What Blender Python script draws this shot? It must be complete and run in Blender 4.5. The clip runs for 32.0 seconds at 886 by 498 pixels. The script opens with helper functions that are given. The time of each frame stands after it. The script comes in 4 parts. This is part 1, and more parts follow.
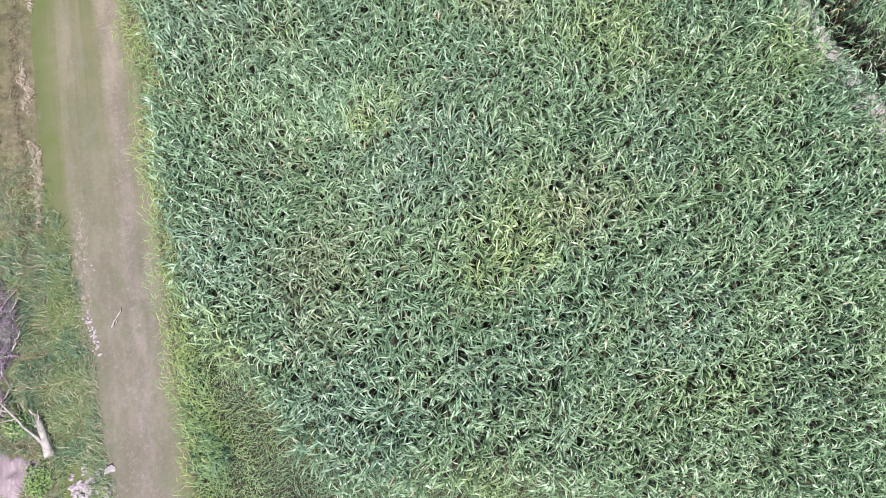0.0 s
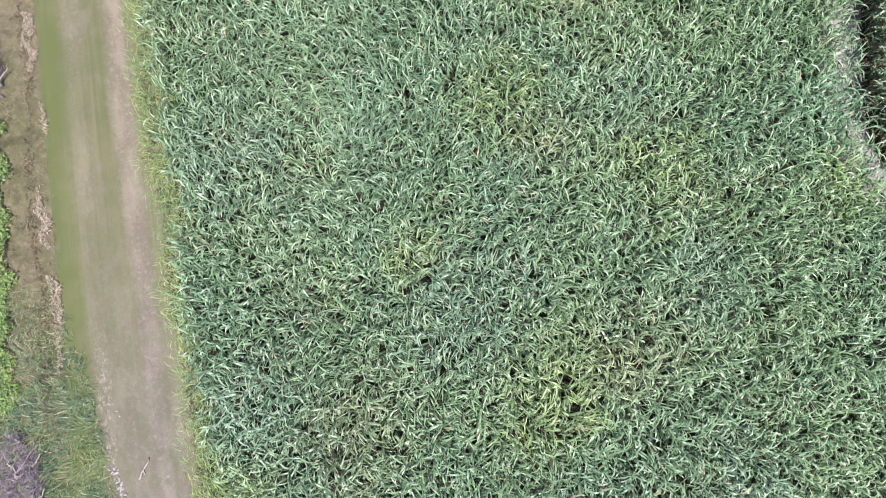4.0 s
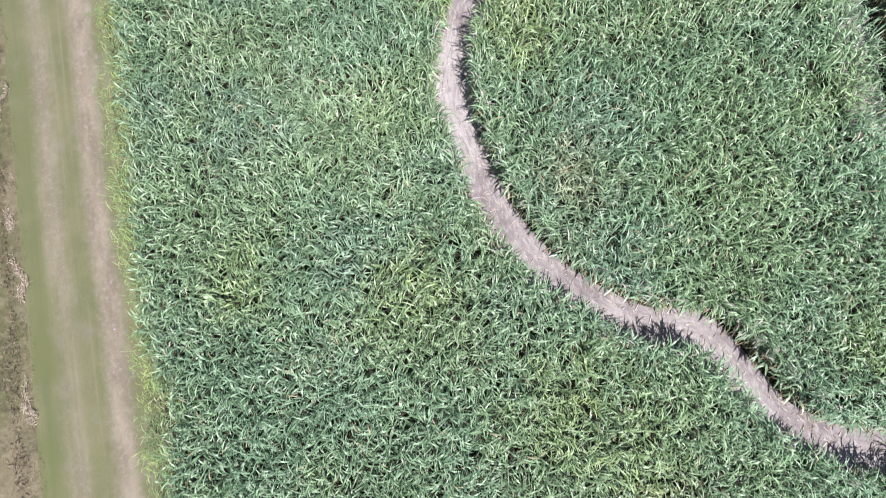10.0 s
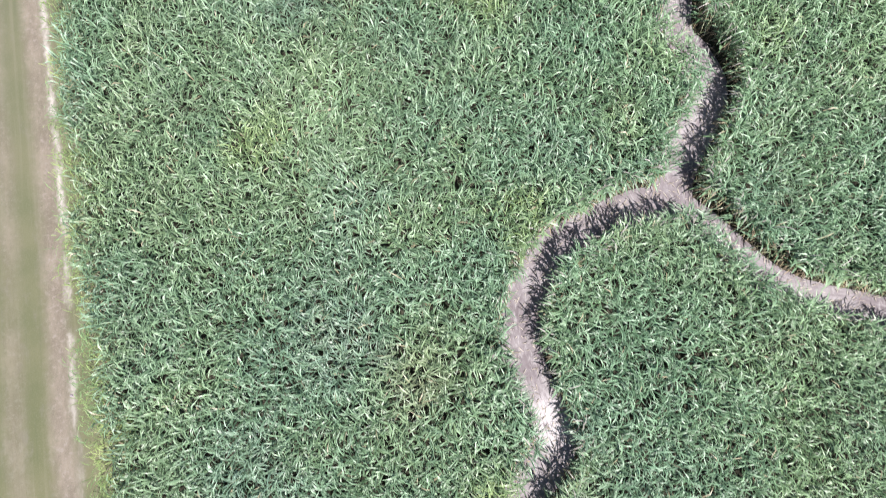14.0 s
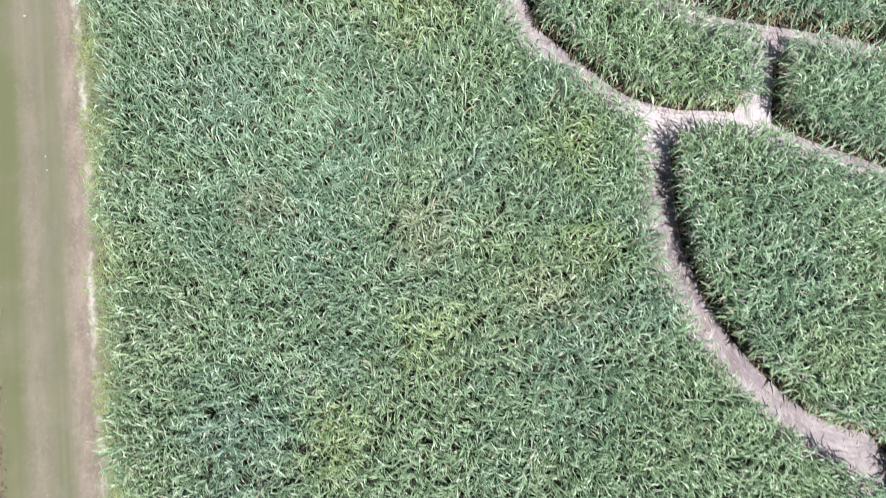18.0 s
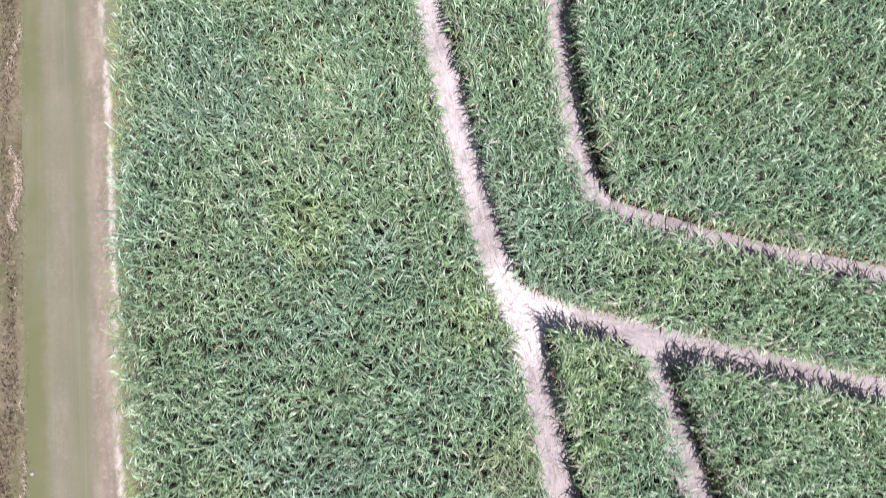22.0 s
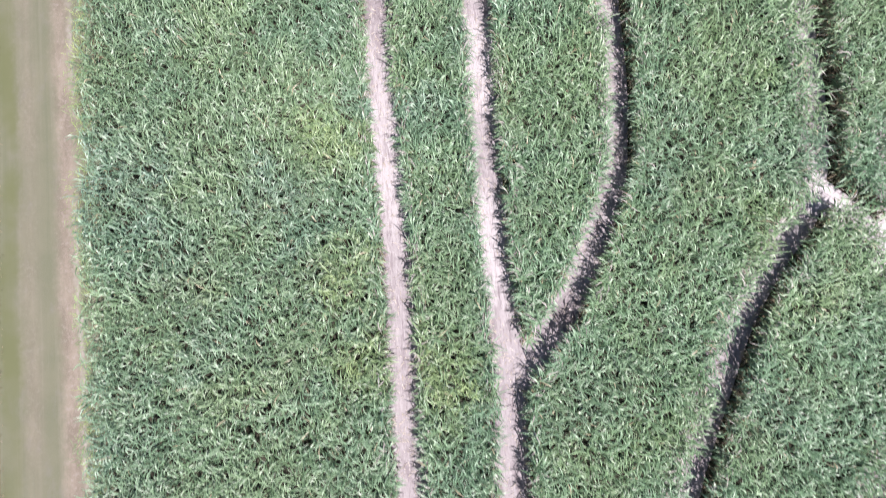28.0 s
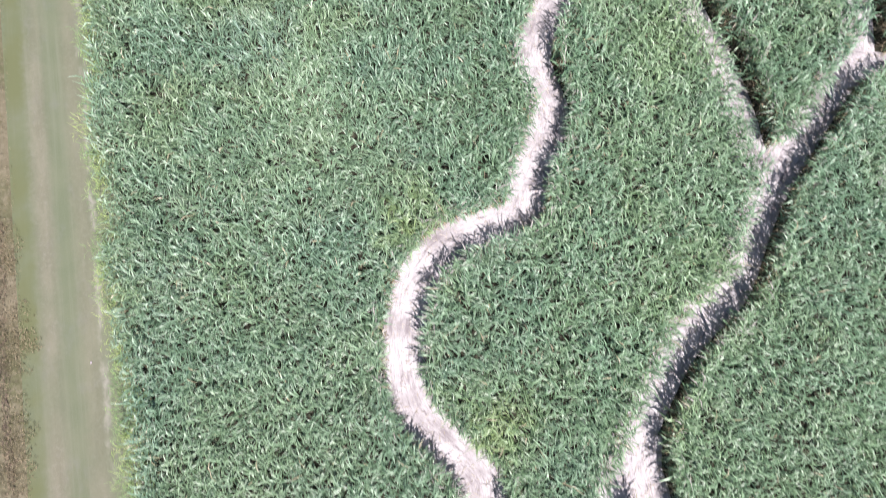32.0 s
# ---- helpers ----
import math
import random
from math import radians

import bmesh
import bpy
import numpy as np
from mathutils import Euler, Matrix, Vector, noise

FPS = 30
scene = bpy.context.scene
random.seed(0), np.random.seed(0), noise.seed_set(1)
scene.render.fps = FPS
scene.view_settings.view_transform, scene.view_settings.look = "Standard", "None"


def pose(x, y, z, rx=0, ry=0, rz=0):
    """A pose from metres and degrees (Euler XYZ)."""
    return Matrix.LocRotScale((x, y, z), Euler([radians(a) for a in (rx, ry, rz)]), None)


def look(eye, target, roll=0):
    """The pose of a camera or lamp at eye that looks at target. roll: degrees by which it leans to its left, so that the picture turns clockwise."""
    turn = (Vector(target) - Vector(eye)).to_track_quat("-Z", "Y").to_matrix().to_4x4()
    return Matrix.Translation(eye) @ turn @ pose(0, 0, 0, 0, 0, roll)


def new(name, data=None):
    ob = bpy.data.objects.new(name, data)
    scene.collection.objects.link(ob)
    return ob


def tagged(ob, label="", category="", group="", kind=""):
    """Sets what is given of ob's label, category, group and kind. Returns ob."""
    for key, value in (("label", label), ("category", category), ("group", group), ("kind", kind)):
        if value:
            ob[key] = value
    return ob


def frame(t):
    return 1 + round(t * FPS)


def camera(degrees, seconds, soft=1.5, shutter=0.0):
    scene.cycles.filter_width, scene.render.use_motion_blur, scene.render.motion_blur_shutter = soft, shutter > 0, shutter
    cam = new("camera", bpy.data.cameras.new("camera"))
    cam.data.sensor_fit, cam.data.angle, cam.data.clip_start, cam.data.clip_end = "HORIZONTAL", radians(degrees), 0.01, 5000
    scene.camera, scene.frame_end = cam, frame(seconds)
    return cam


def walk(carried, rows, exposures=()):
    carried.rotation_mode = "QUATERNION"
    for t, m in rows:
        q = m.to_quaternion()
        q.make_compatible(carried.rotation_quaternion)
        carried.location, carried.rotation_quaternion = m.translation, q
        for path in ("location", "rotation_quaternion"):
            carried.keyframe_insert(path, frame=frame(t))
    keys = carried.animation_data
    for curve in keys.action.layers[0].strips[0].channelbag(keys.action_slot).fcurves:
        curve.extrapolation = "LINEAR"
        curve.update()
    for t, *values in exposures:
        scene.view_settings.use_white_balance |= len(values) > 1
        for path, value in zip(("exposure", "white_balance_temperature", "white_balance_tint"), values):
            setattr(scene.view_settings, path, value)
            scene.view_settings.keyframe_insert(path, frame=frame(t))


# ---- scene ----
cam = camera(73.7, 32.0, soft=1.0, shutter=0.27)
PATH = [
    (0.0, -0.00, 0.00, 24.65, 11.45, 2.61, -11.37),
    (0.5, 0.00, 0.38, 24.69, 11.26, 2.63, -11.43),
    (1.0, -0.04, 0.87, 24.68, 11.12, 2.66, -11.49),
    (1.5, -0.11, 1.49, 24.68, 10.99, 2.71, -11.60),
    (2.0, -0.20, 2.23, 24.68, 10.90, 2.65, -11.71),
    (2.5, -0.29, 3.12, 24.65, 10.88, 2.61, -11.83),
    (3.0, -0.39, 4.11, 24.71, 10.88, 2.51, -11.91),
    (3.5, -0.48, 5.19, 24.82, 10.95, 2.39, -11.97),
    (4.0, -0.55, 6.37, 24.95, 11.06, 2.27, -12.02),
    (4.5, -0.61, 7.64, 25.06, 11.20, 2.15, -12.07),
    (5.0, -0.65, 9.01, 25.11, 11.29, 2.01, -12.15),
    (5.5, -0.67, 10.51, 25.22, 11.32, 1.88, -12.18),
    (6.0, -0.59, 12.17, 25.32, 11.24, 1.82, -12.22),
    (6.5, -0.39, 13.94, 25.49, 11.08, 1.73, -12.35),
    (7.0, -0.13, 15.78, 25.62, 10.95, 1.71, -12.39),
    (7.5, 0.17, 17.74, 25.76, 10.81, 1.73, -12.36),
    (8.0, 0.46, 19.81, 25.89, 10.68, 1.73, -12.27),
    (8.5, 0.71, 22.01, 25.96, 10.61, 1.77, -12.21),
    (9.0, 0.91, 24.29, 26.04, 10.59, 1.73, -12.11),
    (9.5, 1.08, 26.64, 26.16, 10.54, 1.59, -12.18),
    (10.0, 1.29, 29.04, 26.34, 10.58, 1.39, -12.28),
    (10.5, 1.59, 31.46, 26.46, 10.66, 1.12, -12.32),
    (11.0, 1.95, 33.95, 26.58, 10.82, 0.93, -12.23),
    (11.5, 2.30, 36.53, 26.66, 10.92, 0.76, -12.11),
    (12.0, 2.60, 39.28, 26.62, 10.97, 0.59, -11.91),
    (12.5, 2.82, 42.16, 26.54, 10.99, 0.50, -11.56),
    (13.0, 3.02, 45.15, 26.53, 10.90, 0.51, -11.31),
    (13.5, 3.21, 48.24, 26.51, 10.73, 0.49, -11.14),
    (14.0, 3.35, 51.46, 26.46, 10.63, 0.53, -10.98),
    (14.5, 3.44, 54.79, 26.52, 10.62, 0.52, -10.77),
    (15.0, 3.45, 58.24, 26.54, 10.73, 0.50, -10.64),
    (15.5, 3.40, 61.80, 26.55, 10.89, 0.44, -10.56),
    (16.0, 3.28, 65.43, 26.57, 11.06, 0.35, -10.48),
    (16.5, 3.10, 69.11, 26.64, 11.16, 0.19, -10.38),
    (17.0, 2.86, 72.83, 26.81, 11.09, -0.05, -10.24),
    (17.5, 2.55, 76.65, 26.99, 11.06, -0.25, -10.18),
    (18.0, 2.12, 80.67, 27.07, 11.08, -0.26, -10.03),
    (18.5, 1.64, 84.81, 27.13, 10.92, -0.26, -9.99),
    (19.0, 1.18, 89.16, 27.26, 10.74, -0.30, -10.04),
    (19.5, 0.83, 93.73, 27.40, 10.67, -0.36, -10.07),
    (20.0, 0.67, 98.43, 27.58, 10.64, -0.41, -9.80),
    (20.5, 0.69, 103.27, 27.75, 10.63, -0.45, -9.39),
    (21.0, 0.90, 108.24, 27.91, 10.63, -0.58, -8.83),
    (21.5, 1.24, 113.33, 28.10, 10.63, -0.73, -8.24),
    (22.0, 1.67, 118.50, 28.33, 10.52, -0.85, -7.72),
    (22.5, 2.17, 123.73, 28.71, 10.42, -0.94, -7.33),
    (23.0, 2.69, 129.01, 29.13, 10.31, -0.93, -7.01),
    (23.5, 3.20, 134.36, 29.54, 10.35, -0.87, -6.80),
    (24.0, 3.71, 139.71, 29.89, 10.36, -0.96, -6.72),
    (24.5, 4.10, 145.07, 30.27, 10.37, -0.95, -6.81),
    (25.0, 4.41, 150.44, 30.80, 10.54, -1.06, -7.14),
    (25.5, 4.65, 155.85, 31.38, 10.76, -1.22, -7.59),
    (26.0, 4.85, 161.32, 31.89, 10.92, -1.36, -8.06),
    (26.5, 5.03, 166.88, 32.24, 10.96, -1.40, -8.42),
    (27.0, 5.22, 172.56, 32.31, 10.78, -1.23, -8.57),
    (27.5, 5.40, 178.46, 32.30, 10.65, -1.02, -8.44),
    (28.0, 5.55, 184.63, 32.25, 10.58, -0.81, -8.34),
    (28.5, 5.66, 190.99, 32.23, 10.55, -0.64, -8.87),
    (29.0, 5.68, 197.57, 32.16, 10.71, -0.45, -9.57),
    (29.5, 5.58, 204.29, 31.98, 10.85, -0.19, -10.39),
    (30.0, 5.36, 211.09, 31.71, 10.70, 0.06, -11.13),
    (30.5, 5.12, 218.03, 31.54, 10.76, -0.04, -11.64),
    (31.0, 4.82, 224.97, 31.56, 10.72, -0.28, -11.54),
    (31.5, 4.43, 231.91, 31.63, 10.49, -0.45, -10.88),
    (32.0, 4.01, 238.81, 31.61, 10.14, -0.74, -10.32),
]
walk(cam, [(t, pose(x, y, z, rx, ry, rz)) for t, x, y, z, rx, ry, rz in PATH], [(0, 1.00, 6500, 10), (17, 1.04, 6500, 10), (21, 1.05, 6500, 17), (30.5, 1.09, 6500, 16.5), (32, 1.09, 6500, 14)])

# ---- light ----
SUN_AZ = radians(164.0)      # clockwise from +y
SUN_EL = radians(63.0)
world = bpy.data.worlds.new("world")
scene.world = world
world.use_nodes = True
wn = world.node_tree.nodes
sky = wn.new("ShaderNodeTexSky")
sky.sky_type = "NISHITA"
sky.sun_disc = False
sky.sun_elevation, sky.sun_rotation = SUN_EL, SUN_AZ
world.node_tree.links.new(sky.outputs[0], wn["Background"].inputs[0])
wn["Background"].inputs[1].default_value = 0.068
sun_data = bpy.data.lights.new("sun", "SUN")
sun_data.energy, sun_data.angle, sun_data.color = 4.9, radians(0.53), (1.0, 0.97, 0.945)
sun = new("sun", sun_data)
to_sun = Vector((math.sin(SUN_AZ) * math.cos(SUN_EL), math.cos(SUN_AZ) * math.cos(SUN_EL), math.sin(SUN_EL)))
sun.matrix_world = look(Vector((0, 100, 60)) + to_sun * 60, (0, 100, 60))


# ---- materials ----
class Nodes:
    """Short-hand for building one node material."""

    def __init__(self, name):
        self.mat = bpy.data.materials.new(name)
        self.mat.use_nodes = True
        self.tree = self.mat.node_tree
        self.out = self.tree.nodes["Material Output"]
        self.bsdf = self.tree.nodes["Principled BSDF"]
        self.pos = self.add("ShaderNodeTexCoord").outputs["Object"]

    def add(self, kind):
        return self.tree.nodes.new(kind)

    def link(self, a, b):
        self.tree.links.new(a, b)

    def put(self, sock, value):
        if hasattr(value, "links"):
            self.link(value, sock)
        else:
            sock.default_value = value

    def noise(self, scale, detail=4.0, rough=0.55, stretch=(1, 1, 1), shift=(0, 0, 0)):
        m = self.add("ShaderNodeMapping")
        m.inputs["Scale"].default_value = stretch
        m.inputs["Location"].default_value = shift
        self.link(self.pos, m.inputs[0])
        n = self.add("ShaderNodeTexNoise")
        n.inputs["Scale"].default_value, n.inputs["Detail"].default_value, n.inputs["Roughness"].default_value = scale, detail, rough
        self.link(m.outputs[0], n.inputs["Vector"])
        return n.outputs["Fac"]

    def step(self, value, lo, hi, a=0.0, b=1.0):
        r = self.add("ShaderNodeMapRange")
        r.interpolation_type = "SMOOTHSTEP"
        for i, v in zip((1, 2, 3, 4), (lo, hi, a, b)):
            r.inputs[i].default_value = v
        self.link(value, r.inputs[0])
        return r.outputs[0]

    def math(self, op, a, b=0.0):
        m = self.add("ShaderNodeMath")
        m.operation = op
        self.put(m.inputs[0], a)
        self.put(m.inputs[1], b)
        return m.outputs[0]

    def mix(self, fac, a, b, how="MIX"):
        m = self.add("ShaderNodeMix")
        m.data_type, m.blend_type = "RGBA", how
        self.put(m.inputs[0], fac)
        self.put(m.inputs[6], a if hasattr(a, "links") else (*a, 1))
        self.put(m.inputs[7], b if hasattr(b, "links") else (*b, 1))
        return m.outputs[2]

    def axis(self, i):
        s = self.add("ShaderNodeSeparateXYZ")
        self.link(self.pos, s.inputs[0])
        return s.outputs[i]

    def island(self):
        return self.add("ShaderNodeNewGeometry").outputs["Random Per Island"]

    def bump(self, height, strength, distance):
        b = self.add("ShaderNodeBump")
        b.inputs["Strength"].default_value, b.inputs["Distance"].default_value = strength, distance
        self.link(height, b.inputs["Height"])
        self.link(b.outputs[0], self.bsdf.inputs["Normal"])

    def finish(self, colour, rough=0.9, spec=0.3, through_leaf=0.0, leaf_tint=None):
        self.put(self.bsdf.inputs["Base Color"], colour if hasattr(colour, "links") else (*colour, 1))
        self.put(self.bsdf.inputs["Roughness"], rough)
        self.put(self.bsdf.inputs["Specular IOR Level"], spec)
        if through_leaf:
            tr = self.add("ShaderNodeBsdfTranslucent")
            self.put(tr.inputs[0], self.mix(1.0, colour, leaf_tint, "MULTIPLY"))
            ms = self.add("ShaderNodeMixShader")
            ms.inputs[0].default_value = through_leaf
            self.link(self.bsdf.outputs[0], ms.inputs[1])
            self.link(tr.outputs[0], ms.inputs[2])
            self.link(ms.outputs[0], self.out.inputs[0])
        return self.mat


def leaf_material(name, blue, mid, yellow, dry, dry_share, rough=0.42, spec=0.5, patchy=0.55, grain=1.0):
    """Blade leaves: large drifts of bluish and yellowish green, every blade a little different."""
    n = Nodes(name)
    drift = n.noise(0.16 * grain, 3.0, 0.6)
    patch = n.noise(0.55 * grain, 3.0, 0.6, shift=(31, 7, 0))
    r = n.island()
    c = n.mix(n.step(drift, 0.38, 0.62), blue, mid)
    c = n.mix(n.math("MULTIPLY", n.step(patch, patchy, patchy + 0.2), 0.85), c, yellow)
    c = n.mix(r, n.mix(1.0, c, (0.65, 0.69, 0.65), "MULTIPLY"), n.mix(1.0, c, (1.50, 1.36, 1.50), "MULTIPLY"))
    c = n.mix(n.math("GREATER_THAN", n.math("ADD", r, n.math("MULTIPLY", patch, 0.06)), 1.03 - dry_share), c, dry)
    return n.finish(c, rough, spec, 0.13, (1.1, 1.25, 0.6))


def crop_material():
    """The crop's leaves: green, with drifts that are bluish, yellowed or browned, and every leaf a little different."""
    n = Nodes("crop_leaf")
    at = n.add("ShaderNodeAttribute")
    at.attribute_name = "tone"
    sep = n.add("ShaderNodeSeparateXYZ")
    n.link(at.outputs["Vector"], sep.inputs[0])
    r = n.island()
    c = n.mix(n.step(n.noise(0.16, 3.0, 0.6), 0.36, 0.64), (0.101, 0.178, 0.1025), (0.123, 0.196, 0.0995))
    c = n.mix(sep.outputs[2], c, (0.112, 0.185, 0.132))
    c = n.mix(sep.outputs[0], c, (0.178, 0.240, 0.074))
    c = n.mix(sep.outputs[1], c, (0.190, 0.185, 0.105))
    c = n.mix(n.step(n.axis(0), 2.0, 16.0, 0.0, 0.6), c, n.mix(1.0, c, (0.90, 0.97, 0.86), "MULTIPLY"))
    young, old = (n.mix(r, n.mix(1.0, c, low, "MULTIPLY"), n.mix(1.0, c, high, "MULTIPLY")) for low, high in (((0.46, 0.52, 0.44), (1.86, 1.68, 1.84)), ((0.56, 0.62, 0.55), (1.66, 1.51, 1.68))))
    c = n.mix(n.step(n.axis(1), 60.0, 170.0), young, old)
    c = n.mix(n.math("GREATER_THAN", n.math("ADD", r, n.math("MULTIPLY", sep.outputs[1], 0.05)), 0.992), c, (0.27, 0.235, 0.15))
    return n.finish(c, 0.48, 0.78, 0.11, (1.1, 1.25, 0.6))


MAT_LEAF = crop_material()
MAT_FRINGE = leaf_material("fringe_leaf", (0.11, 0.19, 0.080), (0.150, 0.225, 0.085), (0.192, 0.258, 0.083), (0.28, 0.27, 0.15), 0.03, 0.6, 0.3, 0.40)
MAT_CORNER = leaf_material("corner_grass", (0.122, 0.205, 0.112), (0.158, 0.238, 0.104), (0.200, 0.265, 0.092), (0.30, 0.29, 0.17), 0.05, 0.6, 0.35, 0.56, 2.2)
MAT_BUSH = leaf_material("low_bush", (0.075, 0.145, 0.085), (0.10, 0.17, 0.088), (0.14, 0.20, 0.085), (0.2, 0.2, 0.12), 0.01, 0.6, 0.3)
MAT_WEED = leaf_material("weed_leaf", (0.115, 0.20, 0.065), (0.15, 0.235, 0.07), (0.21, 0.28, 0.085), (0.24, 0.23, 0.12), 0.04, 0.6, 0.3)
MAT_GRASS = leaf_material("verge_grass", (0.082, 0.145, 0.082), (0.155, 0.212, 0.095), (0.205, 0.230, 0.095), (0.36, 0.32, 0.24), 0.10, 0.6, 0.4, 0.55, 4.0)


def straw_material(name, a, b):
    n = Nodes(name)
    return n.finish(n.mix(n.island(), a, b), 0.85, 0.2, 0.15, (1, 0.95, 0.8))


MAT_STALK = straw_material("stalk", (0.10, 0.085, 0.065), (0.19, 0.16, 0.11))
MAT_DRY = straw_material("dry_leaf", (0.125, 0.098, 0.070), (0.33, 0.265, 0.175))
MAT_BLEACHED = straw_material("bleached_leaf", (0.19, 0.178, 0.155), (0.40, 0.372, 0.345))
MAT_LITTER = straw_material("litter", (0.26, 0.22, 0.18), (0.48, 0.43, 0.38))


def soil_material(name, dark, light, straw, bump=0.02, worn=0.0, trodden=False):
    """Earth in two tones with straw and grit; trodden earth has streaks that follow the path."""
    n = Nodes(name)
    big, fine, grit = n.noise(0.45, 6, 0.65), n.noise(6.0, 6, 0.65, stretch=(1, 0.35, 1)), n.noise(38.0, 3, 0.7)
    wear = n.math("ADD", n.math("MULTIPLY", big, 0.55), n.math("MULTIPLY", n.noise(0.085, 2, shift=(5, 3, 0)), 0.45))
    wear = n.math("ADD", wear, n.step(n.axis(1), 60.0, 112.0, 0.0, worn))
    c = n.mix(n.step(wear, *((0.41, 0.59) if trodden else (0.44, 0.64))), dark, light)
    c = n.mix(n.math("MULTIPLY", n.step(fine, 0.48, 0.66), 0.65), c, straw)
    c = n.mix(n.math("MULTIPLY", n.step(grit, 0.58, 0.72), 0.35), c, (dark[0] * 0.6, dark[1] * 0.6, dark[2] * 0.6))
    if trodden:
        # dry sand trodden white where the paths meet
        sandy = n.math("MULTIPLY", n.step(n.axis(1), 219.0, 228.0, 0.0, 0.9), n.step(big, 0.40, 0.56, 0.3, 1.0))
        for cx, cy, rx, ry, most in ((6.0, 120.2, 3.0, 3.0, 1.0), (3.8, 144.2, 2.2, 3.4, 1.0), (6.6, 145.7, 3.0, 1.9, 1.0), (9.0, 147.2, 2.0, 2.2, 1.0), (3.4, 138.5, 1.5, 4.0, 0.6), (17.0, 90.2, 5.5, 2.2, 0.8), (29.2, 190.8, 1.8, 2.0, 1.0), (32.0, 187.2, 1.6, 2.6, 1.0), (31.6, 178.0, 2.2, 1.8, 1.0), (14.2, 233.0, 2.6, 3.2, 0.8),
                                     (7.1, 48.0, 1.0, 1.3, 1.0), (3.7, 41.5, 1.6, 4.5, 0.5), (4.5, 197.5, 1.6, 6.5, 0.5), (10.7, 201.0, 1.6, 3.5, 0.7), (9.6, 190.0, 1.6, 4.0, 0.6), (2.6, 152.0, 1.6, 4.0, 0.7), (4.4, 129.5, 1.6, 4.5, 0.6), (8.0, 224.5, 1.8, 3.2, 1.0), (12.4, 222.0, 1.2, 2.0, 0.9)):
            u = n.math("MULTIPLY", n.math("SUBTRACT", n.axis(0), cx), 1 / rx)
            v = n.math("MULTIPLY", n.math("SUBTRACT", n.axis(1), cy), 1 / ry)
            ring = n.math("ADD", n.math("ADD", n.math("MULTIPLY", u, u), n.math("MULTIPLY", v, v)), n.math("SUBTRACT", big, 0.5))
            sandy = n.math("MAXIMUM", sandy, n.step(ring, 1.3, 0.3, 0.0, most))
        n.pos = n.add("ShaderNodeTexCoord").outputs["UV"]
        streak = n.noise(3.6, 6, 0.72, stretch=(2.2, 0.30, 1))
        c = n.mix(n.math("MULTIPLY", n.step(streak, 0.50, 0.70), 0.65), c, (dark[0] * 0.85, dark[1] * 0.8, dark[2] * 0.85))
        c = n.mix(n.math("MULTIPLY", n.step(streak, 0.46, 0.32), 0.6), c, straw)
        c = n.mix(n.math("MULTIPLY", sandy, n.step(streak, 0.66, 0.50)), c, (0.405, 0.376, 0.388))
        fine_streak = n.noise(7.0, 4, 0.6, stretch=(2.6, 0.22, 1), shift=(2, 6, 0))
        c = n.mix(n.math("MULTIPLY", n.step(fine_streak, 0.53, 0.63), 0.5), c, (0.21, 0.178, 0.192))
        worn_in = n.noise(1.1, 5, 0.7, stretch=(2.4, 0.42, 1), shift=(4, 1, 0))
        c = n.mix(n.math("MULTIPLY", n.step(worn_in, 0.51, 0.63), n.step(sandy, 0.3, 1.0, 0.62, 0.25)), c, (0.155, 0.129, 0.139))
    n.bump(n.math("ADD", n.math("MULTIPLY", fine, 1.0), n.math("MULTIPLY", grit, 0.4)), 0.7, bump)
    return n.finish(c, 0.95, 0.15)


# near-black: the shade between the crop's leaves is put into this soil's colour
MAT_SHADED_FIELD = soil_material("shaded_field_soil", (0.03, 0.028, 0.02), (0.045, 0.042, 0.03), (0.06, 0.058, 0.04))
MAT_PATH = soil_material("path_soil", (0.135, 0.113, 0.121), (0.255, 0.229, 0.238), (0.33, 0.303, 0.312), 0.04, 0.09, True)
MAT_BARE = soil_material("bare_soil", (0.18, 0.135, 0.155), (0.25, 0.195, 0.22), (0.31, 0.255, 0.275), 0.04)
MAT_TUFT = leaf_material("rough_grass", (0.10, 0.095, 0.05), (0.135, 0.11, 0.065), (0.12, 0.125, 0.05), (0.24, 0.19, 0.13), 0.3, 0.8, 0.1)
MAT_BRACKEN = leaf_material("withered_weed", (0.10, 0.075, 0.06), (0.12, 0.095, 0.065), (0.10, 0.11, 0.05), (0.2, 0.15, 0.11), 0.25, 0.8, 0.1)
MAT_THATCH = straw_material("thatch", (0.24, 0.19, 0.15), (0.46, 0.385, 0.325))


